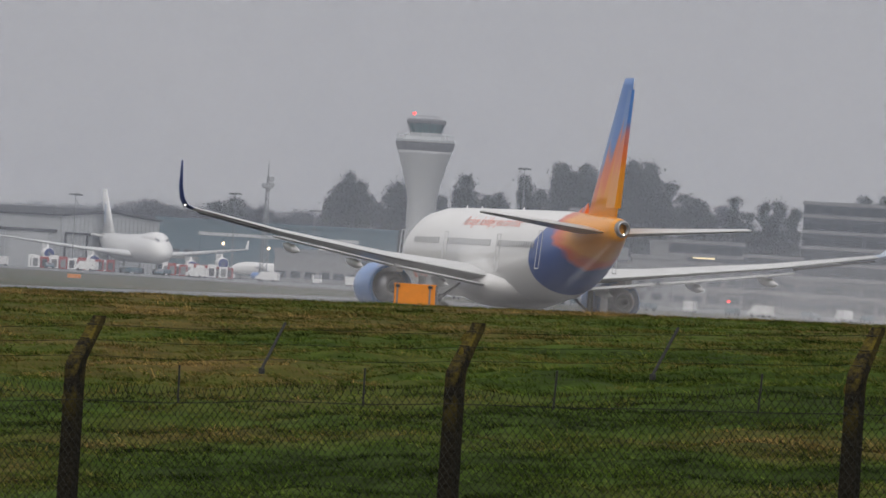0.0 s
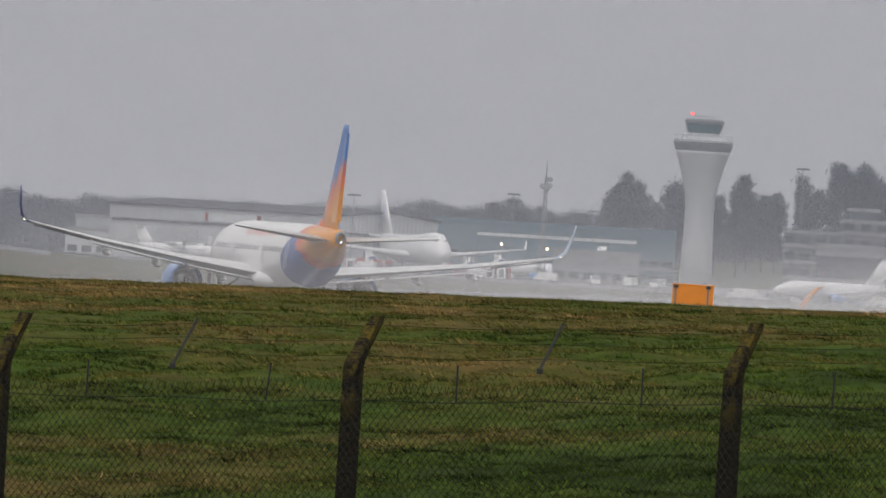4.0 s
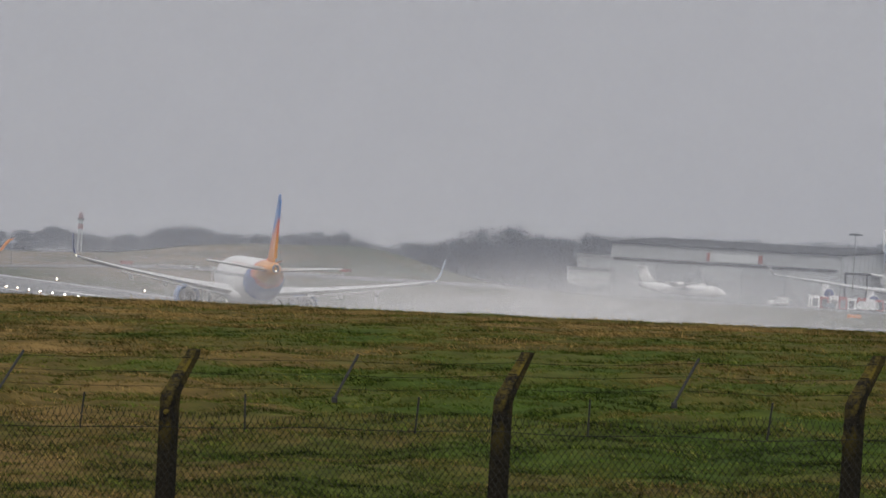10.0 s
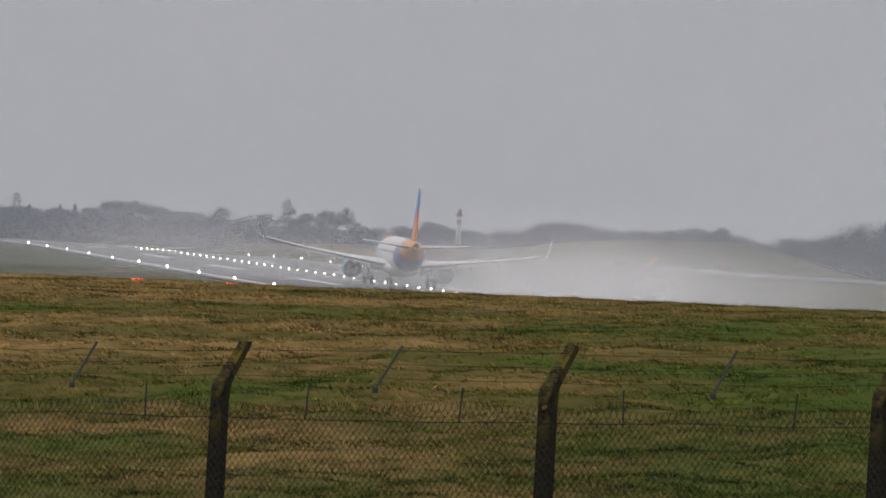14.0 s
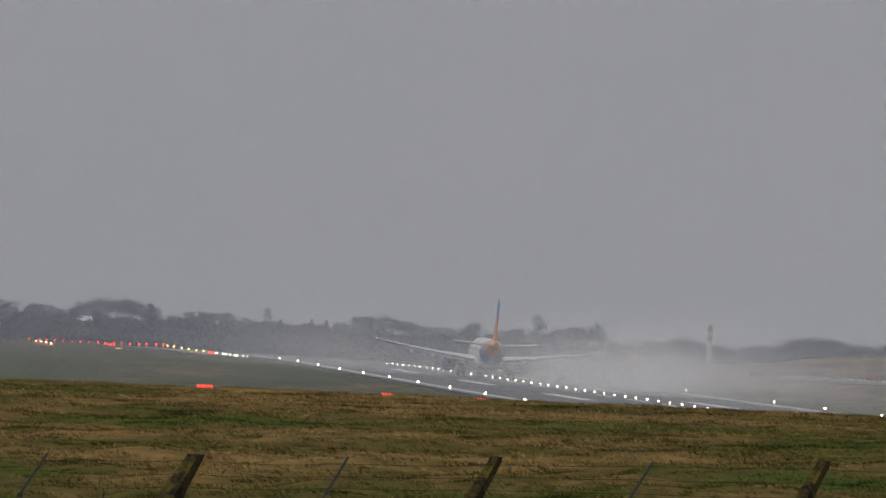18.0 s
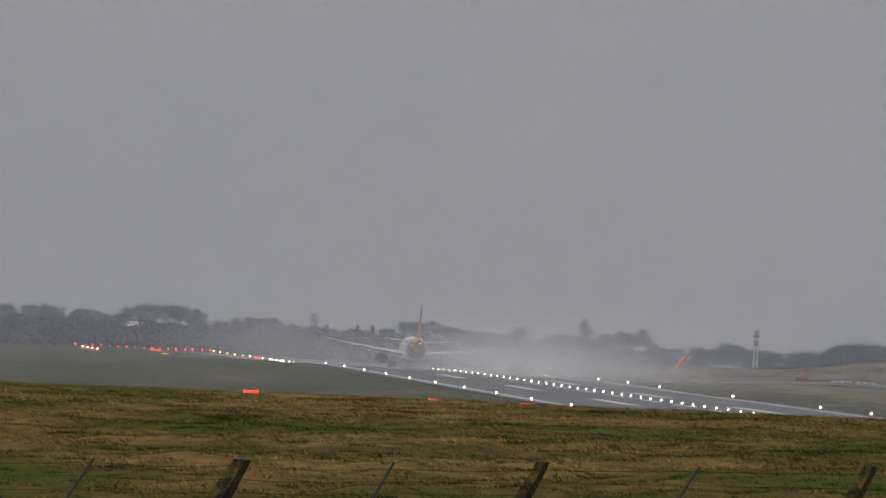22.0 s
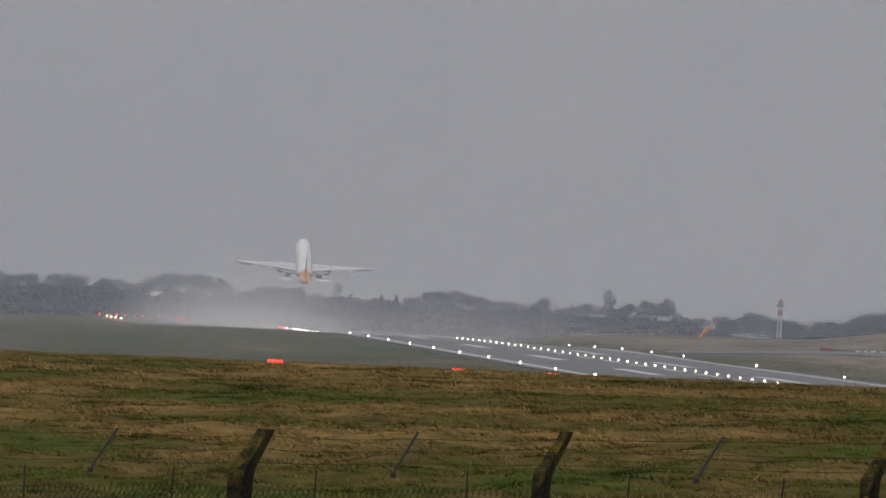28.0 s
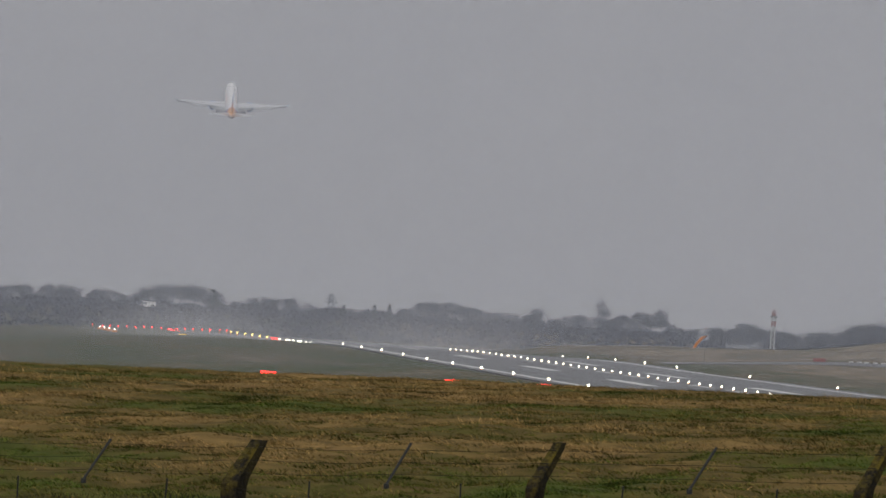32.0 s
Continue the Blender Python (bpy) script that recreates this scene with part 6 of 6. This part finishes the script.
def build_woods():
    """The depth of the woods behind the trees that stand out: their crowns and trunks in one sheet."""
    vs, fs, total = [], [], 0
    for kind, variant, x, y, z, h, w, turn in WOODS:
        if (kind, variant) not in PROTO:
            PROTO[kind, variant] = (mesh_of("trunk", *trunk_vf(variant * 7 + 1, kind), BARK), crown_mesh("crown", variant * 13 + 5, kind))
        me = PROTO[kind, variant][1]
        co = np.empty(len(me.vertices) * 3)
        me.vertices.foreach_get("co", co)
        co = co.reshape(-1, 3) * (h * w, h * w, h)
        c, q = math.cos(radians(turn)), math.sin(radians(turn))
        vs.append(np.stack([co[:, 0] * c - co[:, 1] * q + x, co[:, 0] * q + co[:, 1] * c + y, co[:, 2] + z], -1))
    v = np.concatenate(vs)
    ob = new("far_woods", mesh_of("far_woods", v.tolist(), np.arange(len(v)).reshape(-1, 3).tolist(), BARE))
    tagged(ob, "grey winter woods behind the single far trees", "woods", kind="stuff")


def build_trees():
    r = random.Random(21)
    # the skyline: bearing and elevation of the tree tops, in degrees
    line = [(-1.5, -0.03), (0.6, -0.03), (1.16, -0.028), (1.44, -0.039), (1.61, -0.029), (1.75, 0.026), (1.97, 0.020), (2.05, -0.012), (2.11, -0.083), (2.2, -0.06), (2.35, -0.022), (2.65, -0.042), (2.8, -0.075),
            (2.98, -0.08), (3.26, -0.055), (3.385, 0.0), (3.56, 0.024), (3.7, -0.025), (3.97, -0.019), (4.09, -0.001), (4.29, -0.026), (4.45, -0.015), (4.66, -0.004), (4.755, 0.027), (4.9, 0.01), (5.0, -0.076), (5.13, -0.06),
            (5.3, -0.05), (5.48, 0.0), (5.69, -0.036), (5.83, -0.027), (6.02, 0.0), (6.15, 0.012), (6.29, 0.064), (6.45, 0.022), (6.6, 0.007), (6.71, 0.028), (6.8, 0.001), (6.92, 0.043), (7.06, 0.054), (7.23, 0.055), (7.36, 0.034), (7.44, -0.005),
            (7.55, -0.033), (7.66, 0.044), (7.82, 0.018), (8.0, 0.04), (8.6, 0.10), (9.0, 0.14), (10.0, 0.155), (11.2, 0.20), (11.6, 0.22), (12.0, 0.22)]
    laz, lel = np.array(line).T
    for k in range(260):
        az = -1.3 + 13.2 * k / 259 + r.uniform(-0.05, 0.05)
        d = 2640 + r.uniform(-60, 160)
        if az > 5.7:
            d = 2490 + r.uniform(-10, 60)
        x, y, z = bearing(az, d)
        top = 8.4 + d * math.tan(radians(float(np.interp(az, laz, lel)) - abs(r.gauss(0, 0.016)) + 0.012)) - z
        h = max(4.0, top * r.uniform(0.98, 1.09))
        shape = ("bare", r.randrange(5), x, y, z - 0.3, h, r.uniform(0.85, 1.45), r.uniform(0, 360))
        if k % 2:
            tree(*shape, "leafless winter tree in the far tree line", "far tree line")
        else:
            WOODS.append(shape)
    for az, el, kind, w in ((4.51, 0.10, "bare", 0.5), (4.89, 0.068, "bare", 0.5), (2.87, -0.05, "pine", 0.7), (3.07, -0.04, "pine", 0.6), (3.165, -0.036, "pine", 0.6), (2.05, 0.0, "pine", 0.8)):
        d = 2950 if kind == "bare" else 2570
        x, y, z = bearing(az, d)
        tree(kind, r.randrange(3), x, y, z - 0.3, 8.4 + d * math.tan(radians(el)) - z, w, r.uniform(0, 360), "tall bare tree standing above the tree line" if kind != "pine" else "small dark conifer in the tree line", "far tree line")
    # tall bare trees that stand close together beside and behind the hangar
    stand = [(7.88, 0.03), (8.1, 0.14), (8.25, 0.18), (8.45, 0.15), (8.62, 0.15), (8.69, 0.08), (8.78, 0.15), (8.93, 0.16), (9.0, 0.15), (9.5, 0.16), (9.7, 0.16), (9.82, 0.20), (9.95, 0.16), (10.6, 0.17), (11.1, 0.18)]
    saz, sel = np.array(stand).T
    for k in range(66):
        az = 7.88 + 3.2 * k / 65 + r.uniform(-0.03, 0.03)
        d = 2480 + r.uniform(-10, 70)
        x, y, z = bearing(az, d)
        top = 8.4 + d * math.tan(radians(float(np.interp(az, saz, sel)) - abs(r.gauss(0, 0.018)))) - z
        tree("poplar" if r.random() < 0.55 else "bare", r.randrange(5), x, y, z - 0.3, top, r.uniform(1.0, 1.5) if az < 9 else r.uniform(0.6, 0.9), r.uniform(0, 360), "tall bare tree beside the hangar", "hangar trees")
    for k in range(26):
        az = 10.9 + 1.35 * k / 25 + r.uniform(-0.03, 0.03)
        d = 2420 + r.uniform(-10, 60)
        x, y, z = bearing(az, d)
        top = 8.4 + d * math.tan(radians(0.255 + 0.03 * math.sin(az * 11) - abs(r.gauss(0, 0.02)))) - z
        tree("bare", r.randrange(5), x, y, z - 0.3, top, r.uniform(0.55, 0.9), r.uniform(0, 360), "bare winter tree behind the airport pier", "pier trees")
    # dark conifers round the control tower
    pines = [(11.42, 0.24), (11.5, 0.26), (12.13, 0.30), (12.18, 0.40), (12.24, 0.47), (12.30, 0.42), (12.36, 0.33), (12.46, 0.34), (12.53, 0.43), (12.60, 0.40), (12.80, 0.36), (12.94, 0.485), (13.0, 0.42), (13.1, 0.38), (13.18, 0.40),
             (13.34, 0.515), (13.42, 0.44), (13.56, 0.60), (13.63, 0.56), (13.71, 0.615), (13.79, 0.52), (13.86, 0.50), (13.98, 0.63), (14.04, 0.645), (14.11, 0.64), (14.17, 0.56), (14.24, 0.52), (14.37, 0.45), (14.43, 0.44),
             (14.52, 0.36), (14.67, 0.45), (14.74, 0.36), (14.86, 0.44), (14.95, 0.45), (15.05, 0.41), (15.2, 0.40), (15.35, 0.43), (15.5, 0.50), (15.62, 0.52), (15.8, 0.5), (16.0, 0.48), (16.2, 0.5)]
    for az, el in pines:
        for k in range(2):
            a = az + (0 if k == 0 else r.uniform(-0.07, 0.07))
            d = 2330 + 60 * k + r.uniform(0, 50)
            x, y, z = bearing(a, d)
            h = (8.4 + d * math.tan(radians(el - (0 if k == 0 else r.uniform(0.03, 0.16)))) - z)
            shape = ("pine", r.randrange(6), x, y, z - 0.4, h, r.uniform(0.7, 1.1) * min(1, 17 / h), r.uniform(0, 360))
            if k == 0:
                tree(*shape, "tall dark evergreen tree behind the airport", "airport conifers")
            else:
                WOODS.append(shape)


def build_underwood():
    """The hedges and scrub that fill the foot of the tree lines."""
    r = np.random.RandomState(3)
    n = 90000
    az = np.radians(r.uniform(-2, 16.5, n))
    d = np.where(np.degrees(az) < 5.7, 2645, 2490) + r.uniform(-30, 150, n)
    x, y = d * np.sin(az), d * np.cos(az)
    deg = np.degrees(az)
    hmax = np.where(deg < 5.7, 3.2, 6.0) * (0.75 + 0.3 * np.sin(deg * 9 + 2 * np.sin(deg * 3.1)) * np.sin(deg * 23))
    slope = (deg < 5.4) & (np.arange(n) % 5 < 2)
    low = r.uniform(2440, 2575, n)
    x, y = np.where(slope, low * np.sin(az), x), np.where(slope, low * np.cos(az), y)
    hmax = np.where(slope, 1.0, hmax)
    z = height(x, y) + hmax * r.uniform(0, 1, n) ** 1.4
    p = np.stack([x, y, z], -1)
    d1, d2 = r.normal(0, 0.55, p.shape), r.normal(0, 0.55, p.shape)
    v = np.stack([p - d1, p + d1, p + d2], 1).reshape(-1, 3)
    ob = new("underwood", mesh_of("underwood", v.tolist(), np.arange(len(v)).reshape(-1, 3).tolist(), BARE))
    tagged(ob, "bare scrub and hedges along the field's far side", "hedge", kind="stuff")


build_trees()
build_woods()
build_underwood()


# ---- grass on the bank ----
def build_grass():
    """Low tussocks of fine bent blades over the part of the bank that lies open to the view."""
    r = np.random.RandomState(9)
    n, blades, clumps = 82000, 26, 3600
    az = np.radians(r.uniform(-2.6, 18.4, n))
    d = 64 + 112 * r.uniform(0, 1, n) ** 1.45
    big = r.uniform(0.55, 1.25, n) + 0.7 * (r.uniform(0, 1, n) < 0.10)
    tone = np.clip(0.5 + 0.2 * r.normal(0, 1, n), 0, 1)
    shade_value = r.uniform(0, 1, n)
    # every third tuft joins a hummock: straw-topped heaps, and low green ones darkened as shade beneath tussocks
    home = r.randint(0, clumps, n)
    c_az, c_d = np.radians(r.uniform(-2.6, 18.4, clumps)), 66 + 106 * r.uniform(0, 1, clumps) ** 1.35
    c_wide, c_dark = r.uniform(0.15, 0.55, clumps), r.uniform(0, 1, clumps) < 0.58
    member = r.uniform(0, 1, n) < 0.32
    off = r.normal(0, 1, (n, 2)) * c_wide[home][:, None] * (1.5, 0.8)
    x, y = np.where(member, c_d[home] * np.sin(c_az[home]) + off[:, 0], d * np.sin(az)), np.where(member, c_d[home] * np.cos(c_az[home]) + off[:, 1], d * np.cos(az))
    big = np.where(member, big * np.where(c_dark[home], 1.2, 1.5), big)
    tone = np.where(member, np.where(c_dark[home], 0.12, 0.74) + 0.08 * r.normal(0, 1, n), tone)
    # negative values paint the shadow under the mounds into these blades
    shade_value = np.where(member & c_dark[home], -0.45 + 0.3 * shade_value, shade_value)
    a = r.uniform(0, 2 * math.pi, (n, blades))
    out = np.sqrt(r.uniform(0, 1, (n, blades))) * 0.17 * big[:, None]
    bx, by = x[:, None] + out * np.cos(a), y[:, None] + out * np.sin(a)
    bz = height(bx, by) - 0.008
    hh = 0.054 * big[:, None] * r.uniform(0.5, 1.15, (n, blades)) * (1.15 - 0.6 * out / 0.17 / big[:, None])
    # blades splay outwards, and the wind lays them over to one side
    lx = 0.35 * out * np.cos(a) + hh * (r.normal(0, 0.75, (n, blades)) - 0.8)
    ly = 0.35 * out * np.sin(a) + hh * (r.normal(0, 0.75, (n, blades)) - 0.2)
    turn = r.uniform(0, 2 * math.pi, (n, blades))
    w = 0.004 + 0.006 * r.uniform(0, 1, (n, blades))
    cx, sx = w * np.cos(turn), w * np.sin(turn)
    v = np.stack([np.stack([bx - cx, by - sx, bz], -1), np.stack([bx + cx, by + sx, bz], -1), np.stack([bx + lx, by + ly, bz + hh], -1)], 2).reshape(-1, 3)
    f = np.arange(len(v)).reshape(-1, 3)
    me = bpy.data.meshes.new("grass")
    me.vertices.add(len(v))
    me.vertices.foreach_set("co", v.ravel())
    me.loops.add(f.size)
    me.loops.foreach_set("vertex_index", f.ravel().astype(np.int32))
    me.polygons.add(len(f))
    me.polygons.foreach_set("loop_start", (np.arange(len(f)) * 3).astype(np.int32))
    me.update(calc_edges=True)
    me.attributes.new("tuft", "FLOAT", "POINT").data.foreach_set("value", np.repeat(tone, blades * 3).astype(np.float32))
    me.attributes.new("shade_value", "FLOAT", "POINT").data.foreach_set("value", np.repeat(shade_value, blades * 3).astype(np.float32))
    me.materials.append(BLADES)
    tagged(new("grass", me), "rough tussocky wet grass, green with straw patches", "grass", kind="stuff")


build_grass()


# ---- spray thrown up by the engines ----
def build_spray():
    t = thing("spray_cloud", "drifting white water spray behind the rolling airliner", "spray")
    r = random.Random(17)
    disc = mesh_of("spray_puff", [(0, 0, 0)] + [(math.cos(2 * math.pi * k / 20), 0, math.sin(2 * math.pi * k / 20)) for k in range(20)], [(0, k + 1, (k + 1) % 20 + 1) for k in range(20)], PUFF)
    puffs = []
    for k in range(38):
        f = (k + r.random()) / 38
        back = 3 - 175 * f ** 1.4
        high = 1.6 + 3.4 * f ** 0.6 + r.uniform(-0.5, 0.8)
        if f < 0.3:
            back = 14 - 90 * f
        puffs.append((r.gauss(0, 8 + 4 * f) - 3 + 20 * f, back, high * 0.45, (5 + 9 * f) * r.uniform(0.8, 1.6), high * 1.2))
    for x, y, z, rx, rz in puffs:
        o = new("spray_puff", disc)
        o.parent = t
        o.matrix_basis = pose(x, y, z, 0, 0, r.uniform(-14, 0)) @ Matrix.Diagonal((rx, 1, rz, 1))
    return t


def build_mist_bank():
    """Thin mist that gathers round the jet's path once the spray has spread."""
    t = thing("mist_bank", "thin grey mist of spray hanging over the runway", "mist")
    r = random.Random(31)
    disc = mesh_of("mist_sheet", [(0, 0, 0)] + [(math.cos(2 * math.pi * k / 20), 0, math.sin(2 * math.pi * k / 20)) for k in range(20)], [(0, k + 1, (k + 1) % 20 + 1) for k in range(20)], THIN)
    for k in range(30):
        high = r.uniform(5, 11)
        o = new("mist_sheet", disc)
        o.parent = t
        o.matrix_basis = pose(r.uniform(-38, 45), r.uniform(-90, 110), high * 0.35, 0, 0, r.uniform(-14, 0)) @ Matrix.Diagonal((r.uniform(20, 38), 1, high, 1))
    return t


def build_trailing_mist():
    """The older spray, spread thin and high, that lingers after the jet and drifts off downwind."""
    t = thing("trailing_mist", "old spray spread thin and drifting over the wet runway", "mist")
    r = random.Random(47)
    disc = mesh_of("mist_sheet", [(0, 0, 0)] + [(math.cos(2 * math.pi * k / 20), 0, math.sin(2 * math.pi * k / 20)) for k in range(20)], [(0, k + 1, (k + 1) % 20 + 1) for k in range(20)], THIN)
    for k in range(46):
        high = r.uniform(8, 14)
        f = (k + r.random()) / 46
        o = new("mist_sheet", disc)
        o.parent = t
        o.matrix_basis = pose(r.gauss(0, 9) + 8 * f, 90 - 400 * f, high * 0.25, 0, 0, r.uniform(-14, 0)) @ Matrix.Diagonal((r.uniform(11, 22), 1, high, 1))
    return t


SPRAY = build_spray()
MIST = build_mist_bank()
TRAIL = build_trailing_mist()


# ---- movement ----
# seconds, place of the tail along the runway, height of the wheels over the runway, nose up
ROLL = [(0, 398), (2, 462), (4.5, 559), (6, 626), (9, 771), (10.5, 853), (13, 999), (15, 1126), (17, 1262), (19, 1408), (21, 1560), (23, 1724)]
FLIGHT = [(24, 1826, -1.4, 3.9), (24.5, 1866, -1.45, 5.0), (26.5, 2022, 0.7, 9.8), (27, 2085, 3.0, 11.5), (28, 2198, 9.3, 15.2), (29, 2323, 18.9, 16.3),
          (30, 2452, 31.3, 16.0), (31, 2578, 46.0, 15.8), (32, 2712, 61.2, 15.8)]


def motions():
    rows, cloud = [], []
    for t, tail in ROLL:
        y = tail + 22.5
        slope = math.degrees(math.atan2(float(grade(y + 16) - grade(y - 6)), 22))
        rows.append((t, pose(99.4, y, float(grade(y)) + 0.03, 0.5 * slope + 0.4, 0.7 if t < 16 else 0.4, -1)))
        cloud.append((t, pose(99, y - 12, float(grade(y - 60)) - float(np.interp(t, (0, 2, 4.5, 6), (1.0, 2.2, 1.2, 0))))))
    for t, tail, z, up in FLIGHT:
        rows.append((t, pose(99.4, tail + 22.5 * math.cos(radians(up)), z, up, 0, -1)))
    walk(JET, rows)
    still = [(25, pose(95, 1770, -1.4)), (32, pose(84, 1800, -2.5))]
    late = [(24, pose(86, 1815, -1.4)), (25, pose(78, 1880, -1.6)), (27, pose(66, 1920, -2)), (29, pose(60, 1940, -5)), (30.5, pose(54, 1960, -9)), (32, pose(48, 1990, -14))]
    walk(SPRAY, cloud + late)
    bank = [(0, pose(175, 250, 5)), (2, pose(150, 370, 4.2)), (4.5, pose(118, 520, 3))] + [(t, m @ (pose(30, -70, 0) if t < 8 else pose(18, -30, 0) if t < 12 else pose(4, 20, 0))) for t, m in cloud + still if t >= 6]
    walk(MIST, bank)
    trail = [(t, m @ pose(10, -60, min(0, -9 + 0.55 * t) - max(0, 4 - t))) for t, m in cloud if t <= 23] + [(25, pose(88, 1800, -1)), (27, pose(72, 1840, 0)), (28.5, pose(64, 1860, -2)), (30, pose(60, 1880, -7)), (32, pose(56, 1900, -13))]
    walk(TRAIL, trail)


motions()
